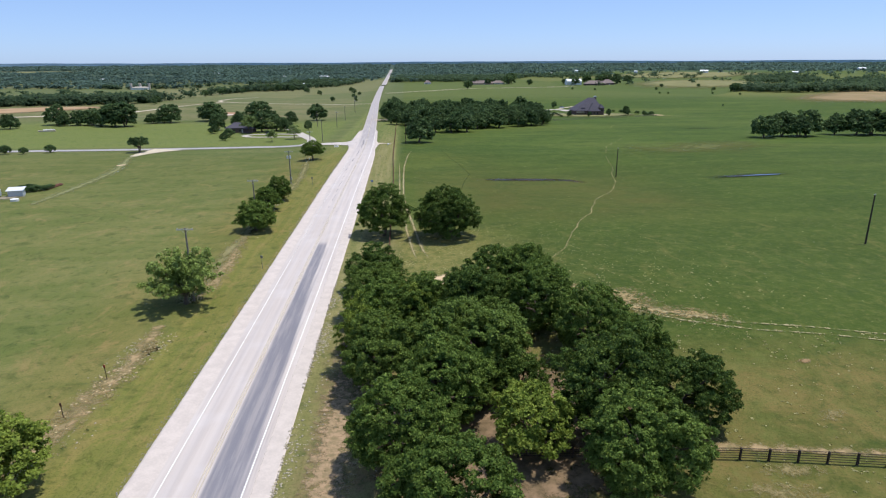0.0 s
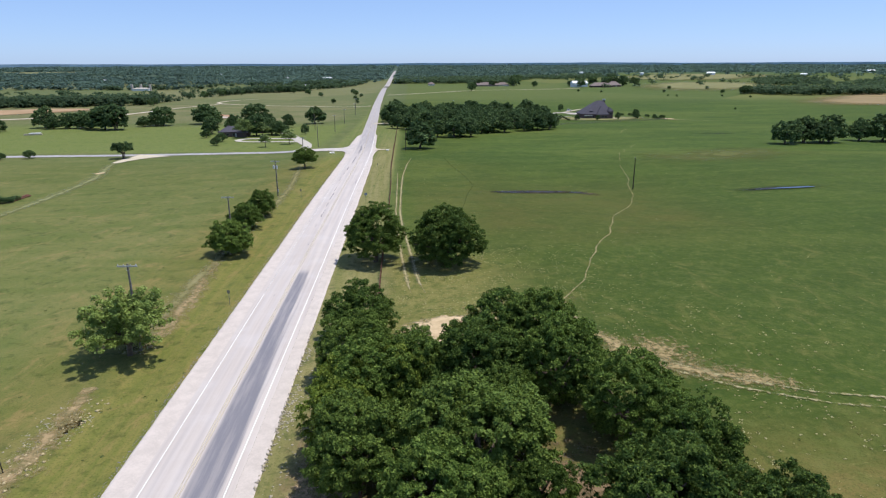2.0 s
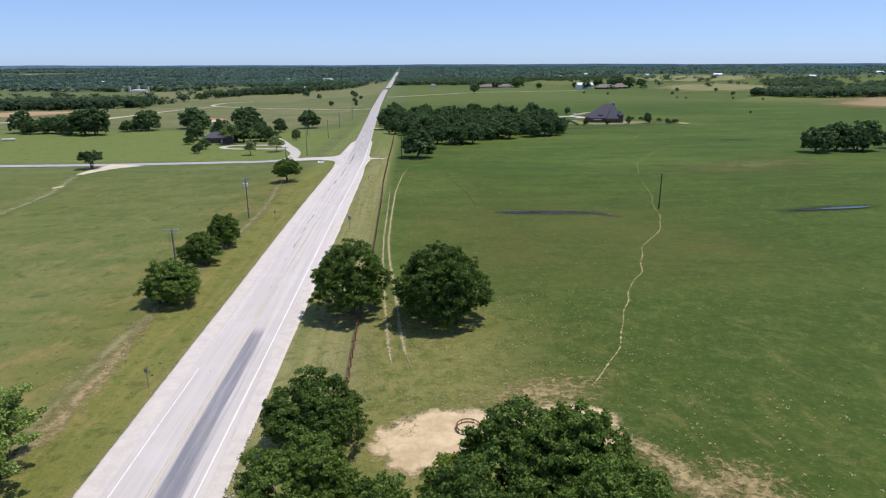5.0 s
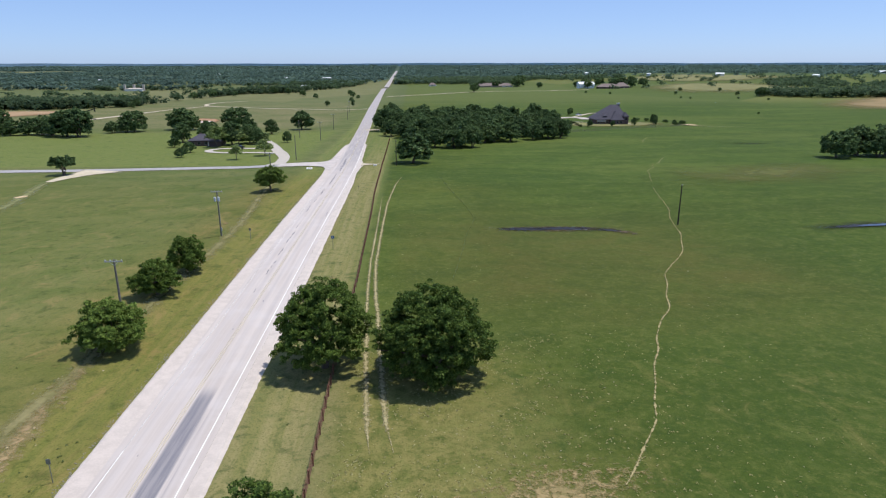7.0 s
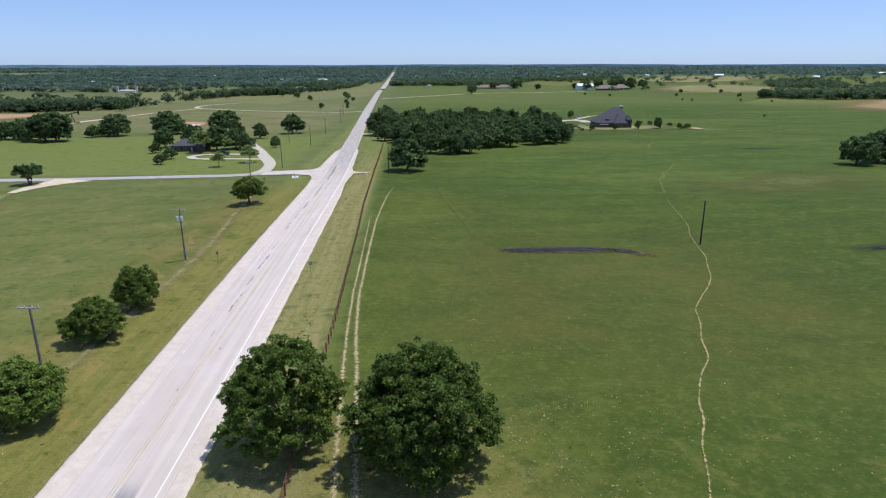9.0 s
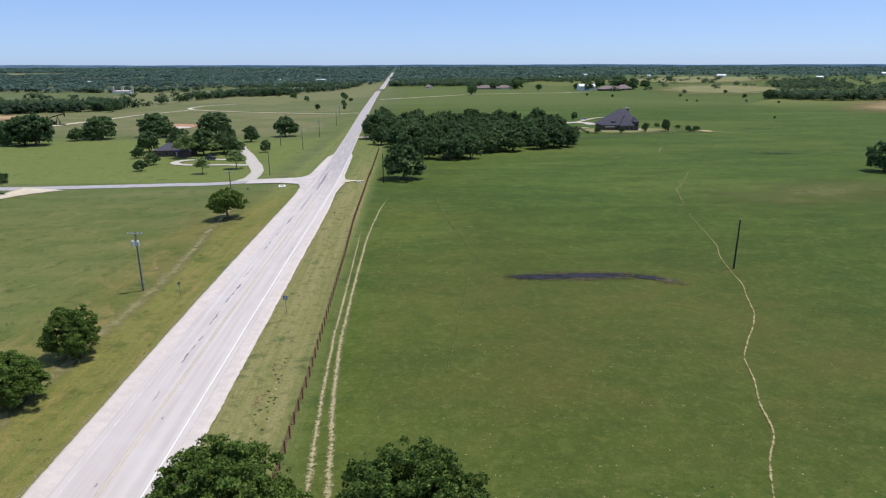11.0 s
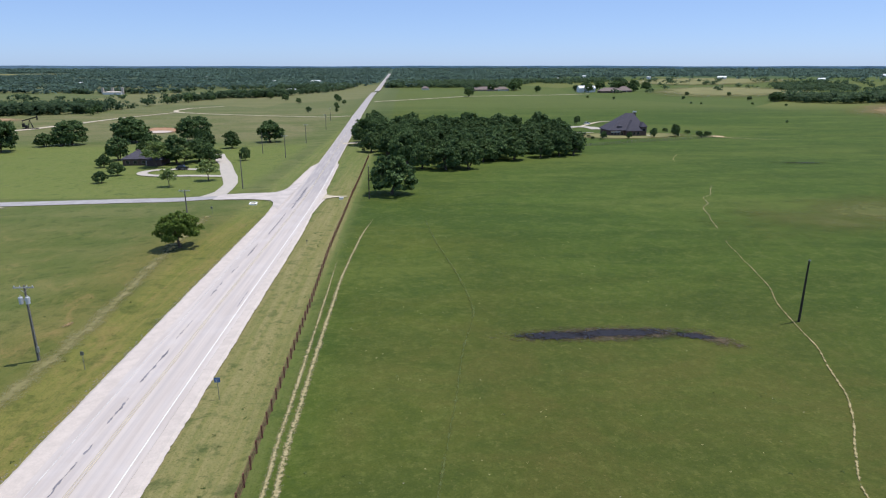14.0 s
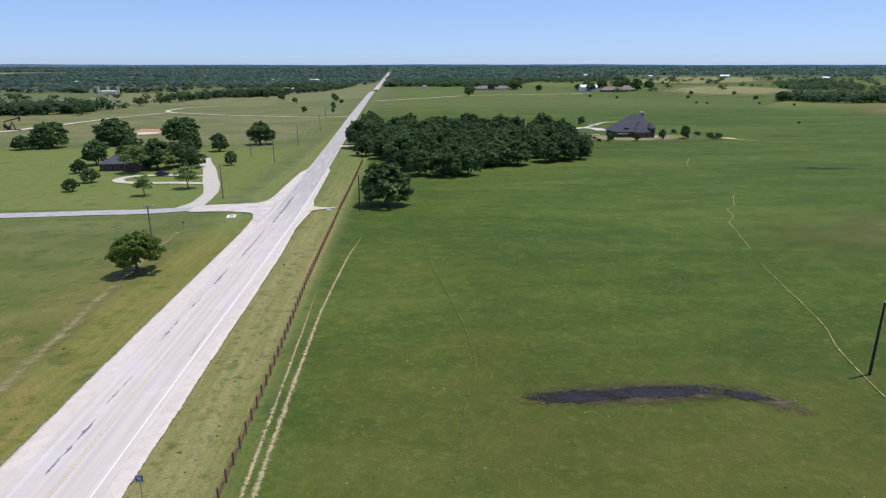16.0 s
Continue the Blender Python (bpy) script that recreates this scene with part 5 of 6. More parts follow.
woods("woodland", 20000, 71, 560, 1500, 76, "dense dark-green woodland on low ground", lambda x, y: x < 0, M_WOODS)
woods("woodland", 19000, 72, 820, 1700, 54, "dark-green woodland and scattered trees on rising ground", lambda x, y: x >= 0, M_WOODS)
# far crowns carry the blue of distance haze in their leaf colour
woods("far_woodland", 24000, 73, 1300, 4850, 20, "haze-tinted blue-green woodland reaching to the horizon", lambda x, y: x < 60, M_WOODS_FAR)
woods("far_woodland", 20000, 74, 1600, 4850, 20, "haze-tinted blue-green woodland with clearings reaching to the horizon", lambda x, y: x >= 60, M_WOODS_FAR)
for i, (x, y, s) in enumerate(((-36, 700, 0.38), (-40, 745, 0.5), (-46, 790, 0.5), (-42, 840, 0.5), (-52, 880, 0.8), (-60, 930, 0.8), (-95, 850, 0.7), (-120, 905, 0.9), (-150, 960, 1.0), (-175, 985, 1.2), (-195, 1000, 1.2), (-215, 930, 0.8), (-236, 900, 1.2), (-250, 870, 1.0),
                               (-262, 700, 1.2), (-246, 690, 0.9), (-238, 660, 0.7), (112, 960, 1.4), (240, 1130, 1.2), (312, 1090, 1.6), (365, 1120, 2.0), (378, 1130, 2.2), (390, 1110, 2.0), (400, 1135, 2.0), (415, 1120, 1.7), (420, 980, 0.6), (470, 960, 0.6), (380, 900, 0.5), (450, 870, 0.6), (465, 842, 1.3),
                               (300, 545, 0.22), (345, 800, 0.3), (352, 790, 0.3), (410, 790, 0.3), (430, 760, 0.3), (265, 930, 0.4), (290, 900, 0.4), (545, 800, 1.1), (475, 850, 1.2), (220, 1244, 2.0), (224, 1262, 2.2), (234, 1288, 2.4), (136, 1150, 1.0), (182, 1262, 1.4), (160, 1280, 1.6), (308, 1150, 1.2), (330, 1180, 1.6), (360, 1190, 1.8))):
    stand(small_oak, x, y, s, i * 40, s * 1.1, "small dark tree standing in open fields", "field trees")


# added backdrop strip that gives the horizon its blue band of haze
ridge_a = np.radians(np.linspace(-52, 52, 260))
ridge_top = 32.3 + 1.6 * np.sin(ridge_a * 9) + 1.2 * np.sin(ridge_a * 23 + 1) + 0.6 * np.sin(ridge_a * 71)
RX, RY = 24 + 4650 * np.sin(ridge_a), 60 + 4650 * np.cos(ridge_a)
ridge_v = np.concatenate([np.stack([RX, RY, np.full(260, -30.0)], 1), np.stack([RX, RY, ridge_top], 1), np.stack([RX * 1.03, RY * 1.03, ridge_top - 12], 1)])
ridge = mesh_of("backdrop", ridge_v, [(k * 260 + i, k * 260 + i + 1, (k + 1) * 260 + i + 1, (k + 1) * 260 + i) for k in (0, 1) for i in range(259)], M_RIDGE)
tagged(new("backdrop", ridge), "backdrop ridge along the horizon, coloured haze blue", kind="structure")


# ---------------------------------------------------------------- poles, signs and fences
def utility_pole(x, y, h, arm=True, transformer=False, dark=False, turn=0.0):
    ob = thing("utility_pole", "dark creosoted wooden pole in pasture" if dark else "grey weathered wooden utility pole with a crossarm", "pole", "utility poles", at=pose(x, y, z_at(x, y), 0, 0, turn))
    part("pole", Shape().tube([(0, 0, -0.5), (0, 0, 0.1), (0, 0, h * 0.5), (0, 0, h)], [0.19, 0.175, 0.15, 0.115], 10), M_POLE_DARK if dark else M_POLE, ob)
    if dark:
        part("pole_cap", Shape().tube([(0, 0, h), (0, 0, h + 0.12)], [0.13, 0.10], 10), M_ARM, ob, "pale metal cap")
        part("pin", Shape().tube([(0.1, 0, h - 0.2), (0.22, 0, h + 0.15)], 0.03, 6), M_GALV, ob)
    if arm:
        part("crossarm", Shape().box((0, -0.16, h - 0.25), (2.4, 0.11, 0.14), bevel=0.02), M_ARM, ob)
        for k in (-1.05, -0.4, 0.4, 1.05):
            part("insulator", Shape().tube([(k, -0.16, h - 0.18), (k, -0.16, h - 0.1), (k, -0.16, h + 0.02)], [0.03, 0.06, 0.03], 8), M_TANK, ob)
        part("brace", Shape().tube([(-0.6, -0.16, h - 0.3), (0, -0.14, h - 0.85)], 0.02, 5).tube([(0.6, -0.16, h - 0.3), (0, -0.14, h - 0.85)], 0.02, 5), M_GALV, ob)
    if transformer:
        for k in (-0.42, 0.34):
            tank = part("transformer", Shape().tube([(k, -0.38, h - 2.2), (k, -0.38, h - 2.15), (k, -0.38, h - 1.4), (k, -0.38, h - 1.32)], [0.2, 0.25, 0.25, 0.18], 12), M_TANK, ob, "grey steel transformer can")
            part("bushing", Shape().tube([(k, -0.38, h - 1.33), (k, -0.38, h - 1.08)], [0.06, 0.04], 8), M_ARM, tank)
        part("mount", Shape().box((0, -0.22, h - 1.75), (1.1, 0.12, 0.1)), M_GALV, ob)
        part("meter_box", Shape().box((0.2, -0.12, 1.5), (0.3, 0.2, 0.7), bevel=0.03), M_GALV, ob, "pale steel meter box")
        part("conduit", Shape().tube([(0.16, -0.14, 0.0), (0.16, -0.14, h - 2.2)], 0.035, 6), M_GALV, ob)
    return ob


utility_pole(-14.6, 85.2, 11.4)
utility_pole(-16.2, 133.5, 9.6)
utility_pole(-16.6, 180.3, 9.7, transformer=True)
utility_pole(-20.0, 245.0, 9.6)
utility_pole(-22.8, 303.0, 9.8, arm=False)
utility_pole(-38.8, 404.0, 9.6, arm=False)
utility_pole(-23.8, 380.0, 9.6)
utility_pole(-24.5, 442.0, 9.6)
utility_pole(-23.5, 519.0, 9.6)
utility_pole(-30.0, 600.0, 9.6)
utility_pole(17.6, 281.0, 9.2, arm=False, dark=True)
utility_pole(84.8, 189.6, 9.3, arm=False, dark=True)
utility_pole(105.5, 105.3, 9.6, arm=False, dark=True)


def road_sign(x, y, h, w, ph, face, label, turn=0.0):
    ob = thing("road_sign", label, "sign", "road signs", at=pose(x, y, z_at(x, y), 0, 0, turn))
    part("post", Shape().tube([(0, 0, -0.3), (0, 0, h)], 0.04, 8), M_SIGNBACK, ob)
    plate = part("plate", Shape().box((0, -0.05, h - ph / 2), (w, 0.012, ph), 0), face, ob)
    part("clamp", Shape().box((0, -0.02, h - ph * 0.25), (0.12, 0.05, 0.05)).box((0, -0.02, h - ph * 0.75), (0.12, 0.05, 0.05)), M_GALV, plate)
    if face is M_SIGNBLUE:
        for k, wd in ((0.28, 0.6), (0.5, 0.45), (0.72, 0.55)):
            part("text_bar", Shape().box((0, -0.06, h - ph * k), (w * wd, 0.006, ph * 0.09)), M_WHITE, plate, "white bar of lettering")
    return ob


road_sign(7.9, 169.6, 2.6, 0.6, 0.55, M_SIGNBLUE, "small blue road sign on a steel post")
road_sign(-7.6, 99.8, 2.4, 0.4, 0.5, M_SIGNBACK, "dull grey back of a road sign on a post")
road_sign(-9.9, 177.6, 2.4, 0.42, 0.5, M_SIGNBACK, "dull grey back of a road sign on a post")
road_sign(-20.8, 264.5, 2.0, 0.5, 0.5, M_SIGNBACK, "small dark sign post on a verge")
road_sign(7.9, 231.0, 1.2, 0.3, 0.3, M_SIGNBACK, "small dark marker on a verge")


def stake(x, y, h, top):
    ob = thing("marker_stake", "thin steel stake with a red top" if top else "short rusty steel stake", "stake", "ditch stakes", at=pose(x, y, z_at(x, y), 4, 0, 0))
    part("stem", Shape().tube([(0, 0, -0.2), (0, 0, h)], 0.05, 6), M_DARKPIPE, ob)
    part("cap", Shape().box((0, 0, h - 0.15), (0.2, 0.06, 0.4), bevel=0.01), M_REDCAP if top else M_RUST, ob)


stake(-16.6, 61.0, 1.9, True)
stake(-17.4, 53.2, 1.7, False)

# concrete inlet beside the junction
inlet = thing("drain_inlet", "white concrete drain inlet frame set in grass", "drain", at=pose(-13.4, 276.4, z_at(-13.4, 276.4) + 0.05, 0, 0, 8))
part("rim", Shape().box((0, -1.3, 0.08), (2.0, 0.45, 0.3)).box((0, 1.3, 0.08), (2.0, 0.45, 0.3)).box((-0.8, 0, 0.08), (0.4, 2.15, 0.3)).box((0.8, 0, 0.08), (0.4, 2.15, 0.3)), M_TRIM, inlet)
part("grate", Shape().box((0, 0, 0.02), (1.2, 2.15, 0.1)), M_STONE, inlet)
marker = thing("gate_marker", "small white concrete marker by a field entrance", "marker", at=pose(9.8, 281.2, z_at(9.8, 281.2)))
part("block", Shape().box((0, 0, 0.25), (1.2, 0.5, 0.5), 20, 0.06), M_TRIM, marker)


def pipe_fence(name, pts, gap, h, rails, mat, label, post_r=0.055, rail_r=0.035):
    """Welded pipe posts with level rails, following the ground."""
    P = np.array(pts, float)
    s = np.concatenate([[0], np.cumsum(np.hypot(*np.diff(P, axis=0).T))])
    n = int(s[-1] / gap)
    t = np.linspace(0, s[-1], n + 1)
    X, Y = np.interp(t, s, P[:, 0]), np.interp(t, s, P[:, 1])
    Z = land(X, Y)
    ob = thing(name, label, "fence")
    me = Shape().tube([(0, 0, -0.3), (0, 0, h), (0, 0, h + 0.03)], [post_r, post_r, post_r * 0.5], 8).mesh("post", mat)
    for x, y, z in zip(X, Y, Z):
        part("post", me, mat, ob, at=pose(x, y, z))
    for k in range(rails):
        zr = h * (0.96 - 0.78 * k / max(1, rails - 1))
        part("rail", Shape().tube([(x, y, z + zr) for x, y, z in zip(X, Y, Z)], rail_r, 6), mat, ob)
    return ob


pipe_fence("pipe_fence", [(15.2, 44.5), (14.4, 97), (14.1, 118), (14.2, 150), (13.5, 200), (12.8, 226), (12.4, 280), (12.2, 330), (11.9, 378)], 2.45, 1.35, 4, M_RUST, "rust-red welded pipe fence along the highway verge", 0.095, 0.026)
pipe_fence("pipe_fence_dark", [(15.2, 44.5), (24, 43.4), (46, 40.8), (57.6, 38.9), (80, 35.5), (120, 30)], 2.4, 1.2, 5, M_DARKPIPE, "dark brown welded pipe fence running across pasture", 0.11, 0.03)
pipe_fence("yard_fence", [(106, 408), (117, 413), (151.8, 433), (193.4, 452.5), (205, 458)], 3.0, 1.3, 3, M_POLE, "weathered wooden post-and-rail yard fence", 0.10, 0.05)


pipe_fence("yard_rail", [(130.6, 497.4), (131.3, 448)], 3.0, 1.4, 4, M_DARKPIPE, "dark brown pipe rail beside a yard", 0.09, 0.07)


def feeder():
    ob = thing("hay_ring", "rusty red round hay-ring feeder on bare sand", "cattle feeder", at=pose(26.9, 88.9, z_at(26.9, 88.9)))
    n, R = 28, 1.15
    ring = lambda z: [(R * math.cos(2 * math.pi * k / n), R * math.sin(2 * math.pi * k / n), z) for k in range(n + 1)]
    for z in (0.06, 0.42):
        part("hoop", Shape().tube(ring(z), 0.065, 6), M_RUST, ob)
    for k in range(12):
        a = 2 * math.pi * k / 12
        part("bar", Shape().tube([(R * math.cos(a), R * math.sin(a), 0.06), (R * math.cos(a), R * math.sin(a), 0.42)], 0.03, 6), M_RUST, ob)


feeder()


# ---------------------------------------------------------------- houses and farm things
def window(parent, x, y, z, w, h, face):
    """A framed window lying proud of a wall; face: 'y' looks south, 'x' looks east or west."""
    s = (w, 0.12, h) if face == "y" else (0.12, w, h)
    ob = part("window", Shape().box((x, y, z), s), M_FRAME, parent, "dull-framed window")
    g = (w - 0.24, 0.16, h - 0.24) if face == "y" else (0.16, w - 0.24, h - 0.24)
    part("pane", Shape().box((x, y, z), g), M_GLASS, ob)


def big_house():
    x0, y0 = 154.6, 476.0
    ob = thing("large_house", "large dark brick house with a steep slate-grey hipped roof", "house", at=pose(x0, y0, z_at(x0, y0) - 0.1, 0, 0, 4))
    part("wall", Shape().box((2.2, 0.5, 1.6), (21.6, 15, 3.6), bevel=0.1), M_BRICK, ob)
    part("wall", Shape().box((5.0, -8.3, 1.5), (9.0, 3.0, 3.4), bevel=0.1), M_BRICK, ob)
    part("wall", Shape().box((11.2, -7.6, 2.6), (3.4, 2.4, 5.6), bevel=0.1), M_BRICK, ob)
    part("roof", Shape().take([(-9.4, -7.8, 3.2), (13.8, -7.8, 3.2), (13.8, 8.8, 3.2), (-9.4, 8.8, 3.2), (-9.4, -7.8, 3.45), (13.8, -7.8, 3.45), (13.8, 8.8, 3.45), (-9.4, 8.8, 3.45), (3.2, 0.8, 12.6), (8.2, 0.8, 12.6)],
                              [(3, 2, 1, 0), (0, 1, 5, 4), (1, 2, 6, 5), (2, 3, 7, 6), (3, 0, 4, 7), (4, 5, 9, 8), (6, 7, 8, 9), (5, 6, 9), (7, 4, 8)]), M_ROOF, ob)
    part("roof", Shape().hip(0.8, 9.2, -9.8, 1.0, 3.3, 5.6, 0.5, "y"), M_ROOF, ob)
    part("roof", Shape().hip(9.6, 12.8, -8.8, -2.0, 5.4, 2.6, 0.4, "y"), M_ROOF, ob)
    part("dormer", Shape().box((-2.6, -5.0, 4.6), (2.4, 2.6, 2.2), bevel=0.08).hip(-3.8, -1.4, -6.3, -2.5, 5.7, 1.4, 0.3, "y"), M_ROOF, ob)
    part("garage_lintel", Shape().box((-5.0, -7.12, 2.5), (6.0, 0.2, 0.5), bevel=0.02), M_TRIM, ob, "pale lintel")
    ch = part("chimney", Shape().box((9.6, 2.5, 8.6), (1.5, 1.3, 8.6), bevel=0.05), M_BRICK, ob)
    part("cap", Shape().box((9.6, 2.5, 13.2), (1.8, 1.6, 0.8), bevel=0.05), M_TRIM, ch, "white chimney cap")
    for x in (-7.2, -5.3, -3.4, -1.2):
        window(ob, x, -7.02, 1.5, 1.5, 1.5, "y")
    for x in (2.6, 5.0, 7.4):
        window(ob, x, -9.82, 1.7, 1.4, 1.7, "y")
    window(ob, 11.2, -8.82, 3.6, 1.4, 1.8, "y")
    window(ob, 13.02, -3.0, 1.8, 1.5, 1.6, "x")
    window(ob, 13.02, 3.0, 1.8, 1.5, 1.6, "x")
    part("patio", Shape().box((14.2, -6.5, 0.12), (3.6, 4.0, 0.3), bevel=0.05), M_CONC, ob, "pale concrete patio")


big_house()


def ranch_house(x0, y0, turn, w, d, name, label, roof, wall, wing=True, rise=2.8):
    ob = thing(name, label, "house", at=pose(x0, y0, z_at(x0, y0) - 0.1, 0, 0, turn))
    part("wall", Shape().box((0, 0, 1.4), (w, d, 3.0), bevel=0.08), wall, ob)
    part("roof", Shape().hip(-w / 2, w / 2, -d / 2, d / 2, 2.9, rise, 0.6), roof, ob)
    if wing:
        part("wall", Shape().box((w * 0.3, -d * 0.62, 1.35), (w * 0.34, d * 0.5, 2.9), bevel=0.08), wall, ob)
        part("roof", Shape().hip(w * 0.13, w * 0.47, -d * 0.87, 0, 2.8, rise * 0.8, 0.5, "y"), roof, ob)
    for k in (-0.38, -0.2, 0.0):
        window(ob, w * k, -d / 2 - 0.02, 1.5, 1.4, 1.3, "y")
    part("door", Shape().box((w * 0.09, -d / 2 - 0.03, 1.05), (1.0, 0.1, 2.1)), M_TRIM, ob)
    part("chimney", Shape().box((-w * 0.2, d * 0.1, 2.9 + rise * 0.75), (1.0, 0.9, 2.0), bevel=0.04), wall, ob)
    return ob


ranch_house(-79, 372, 6, 16, 9, "ranch_house", "low dark-brick house with a slate roof behind trees", M_ROOF, M_BRICK)
ranch_house(-68, 394, 10, 12, 9, "garage_house", "low outbuilding with a slate roof behind garden trees", M_ROOF, M_BRICK, False)
ranch_house(172, 1275, -5, 48, 16, "long_house", "long low tan house with a brown roof before woods", M_ROOF2, M_BRICK2, True, 5)
ranch_house(204, 1272, 0, 24, 14, "long_house_wing", "low tan house with a brown roof and pale walls", M_ROOF2, M_TRIM, False, 4.5)
ranch_house(66, 1352, 0, 14, 10, "small_house", "small pale house before dark woods", M_ROOF2, M_TRIM, False, 4)
ranch_house(345, 1088, 0, 34, 15, "brick_house", "brown-roofed brick house on a rise", M_ROOF2, M_BRICK, True, 5)
ranch_house(371, 1100, 8, 22, 14, "brick_house_wing", "brown-roofed brick outbuilding on a rise", M_ROOF2, M_BRICK, False, 6)


def barn(x0, y0, turn, w, d, h, label, wall=None, name="metal_barn"):
    ob = thing(name, label, "barn", at=pose(x0, y0, z_at(x0, y0) - 0.1, 0, 0, turn))
    part("wall", Shape().box((0, 0, h / 2), (w, d, h + 0.2), bevel=0.05), wall or M_METALROOF, ob)
    part("roof", Shape().hip(-w / 2, w / 2, -d / 2, d / 2, h + 0.2, w * 0.14, 0.4, "x", 0.0), M_METALROOF, ob)
    part("barn_door", Shape().box((0, -d / 2 - 0.04, h * 0.4), (w * 0.25, 0.1, h * 0.8)), M_TANK, ob)
    return ob


barn(316, 1118, 0, 26, 16, 6.5, "white metal barn with a low roof")
for x, y, w in ((-172, 1250, 15), (-200, 1760, 26), (-330, 1900, 12), (-640, 2300, 16), (-850, 1900, 10), (520, 1850, 14), (800, 1640, 20), (960, 1500, 14), (1250, 1500, 18), (1420, 1900, 22), (640, 1700, 10), (430, 1800, 12)):
    barn(x, y, (x * 3) % 40 - 20, w, w * 0.6, 4 + w * 0.06, "far white metal farm building among trees")


def manor():
    ob = thing("manor_house", "far pale house with three tall chimneys among trees", "house", at=pose(-548, 1405, z_at(-548, 1405)))
    part("wall", Shape().box((0, 0, 2), (34, 14, 4.4), bevel=0.1), M_TRIM, ob)
    part("roof", Shape().hip(-17, 17, -7, 7, 4.2, 2.0, 0.8), M_CONC, ob)
    for x in (-21, -2, 17):
        part("chimney", Shape().box((x, 3, 6.5), (4.4, 4.0, 13), bevel=0.4), M_CONC, ob)


manor()


def shed():
    ob = thing("farm_shed", "low shed with a white metal roof in pasture", "shed", at=pose(-91.4, 173.4, z_at(-91.4, 173.4), 0, 0, 14) @ Matrix.Diagonal((0.8, 0.8, 0.85, 1)))
    part("wall", Shape().box((0, 0, 1.0), (4.6, 3.0, 2.0), bevel=0.05), M_TANK, ob)
    part("roof", Shape().take([(-2.7, -2.0, 1.95), (2.7, -2.0, 1.95), (2.7, 2.0, 2.6), (-2.7, 2.0, 2.6), (-2.7, -2.0, 2.05), (2.7, -2.0, 2.05), (2.7, 2.0, 2.7), (-2.7, 2.0, 2.7)],
                              [(3, 2, 1, 0), (4, 5, 6, 7), (0, 1, 5, 4), (1, 2, 6, 5), (2, 3, 7, 6), (3, 0, 4, 7)]), M_METALROOF, ob)
    trailer = thing("stock_trailer", "grey steel stock trailer parked by a shed", "trailer", at=pose(-97.0, 171.6, z_at(-97.0, 171.6), 0, 0, 30))
    part("body", Shape().box((0, 0, 1.2), (4.4, 2.0, 1.5), bevel=0.15), M_TANK, trailer)
    for x in (-0.5, 0.5):
        for y in (-1.02, 1.02):
            part("wheel", Shape().tube([(x, y - 0.1, 0.34), (x, y + 0.1, 0.34)], 0.34, 12), M_TYRE, trailer)
    part("hitch", Shape().tube([(2.2, 0, 0.5), (3.4, 0, 0.45)], 0.06, 6), M_BLACK, trailer)
    tank = thing("water_trough", "pale round stock water trough", "trough", at=pose(-87.4, 165.5, z_at(-87.4, 165.5)))
    part("basin", Shape().tube([(0, 0, 0), (0, 0, 0.55), (0, 0, 0.6)], [1.0, 1.05, 1.0], 18), M_TRIM, tank)


shed()
for x, y, w, h in ((-92.5, 179.5, 0.5, 0.26), (-90.0, 180.5, 0.42, 0.22), (-88.6, 182.2, 0.36, 0.18), (-93.5, 184.0, 0.45, 0.2), (-89.0, 185.5, 0.34, 0.15)):
    stand(small_oak, x, y, w, x * 40, h, "low grey-green brush beside a shed", "shed brush")
pile = thing("pipe_pile", "low rusty stack of long pipes lying in grass", "pipes", at=pose(-88.6, 187.0, z_at(-88.6, 187.0), 0, 0, 88))
for k, (a, b) in enumerate(((-0.5, 0.2), (-0.1, 0.2), (0.3, 0.2), (-0.3, 0.52), (0.1, 0.52))):
    part("pipe", Shape().tube([(-4.2 + 0.2 * k, a, b), (4.0 - 0.15 * k, a, b)], 0.19, 8), M_RUST, pile)
patch("trodden_ground", -93.5, 170.0, 7.5, 4.5, M_TRODDEN_PALE, 10, 0.05, "trodden pale ground round a shed")


def pumpjack():
    ob = thing("pumpjack", "black steel oil pumpjack behind trees", "pumpjack", at=pose(-214, 530, z_at(-214, 530), 0, 0, 15))
    part("base", Shape().box((0, 0, 0.3), (9, 2.2, 0.6), bevel=0.05), M_BLACK, ob)
    for y in (-0.8, 0.8):
        part("samson_post", Shape().tube([(1.6, y, 0.5), (0.2, 0, 6.0)], 0.16, 8).tube([(-1.2, y, 0.5), (0.2, 0, 6.0)], 0.16, 8), M_BLACK, ob)
    part("beam", Shape().take([(-4.0, -0.2, 5.0), (4.2, -0.2, 7.2), (4.2, 0.2, 7.2), (-4.0, 0.2, 5.0), (-4.0, -0.2, 5.7), (4.2, -0.2, 7.9), (4.2, 0.2, 7.9), (-4.0, 0.2, 5.7)],
                              [(3, 2, 1, 0), (4, 5, 6, 7), (0, 1, 5, 4), (1, 2, 6, 5), (2, 3, 7, 6), (3, 0, 4, 7)]), M_BLACK, ob)
    part("horsehead", Shape().box((4.6, 0, 7.0), (0.9, 0.5, 2.6), bevel=0.2), M_BLACK, ob)
    part("counterweight", Shape().box((-3.6, 0, 2.6), (1.6, 1.8, 2.4), bevel=0.4), M_BLACK, ob)
    part("pitman", Shape().tube([(-3.7, 0.9, 3.4), (-3.9, 0.3, 5.3)], 0.1, 6).tube([(-3.7, -0.9, 3.4), (-3.9, -0.3, 5.3)], 0.1, 6), M_BLACK, ob)
    part("gearbox", Shape().box((-2.2, 0, 1.6), (1.6, 1.4, 2.0), bevel=0.15), M_BLACK, ob)


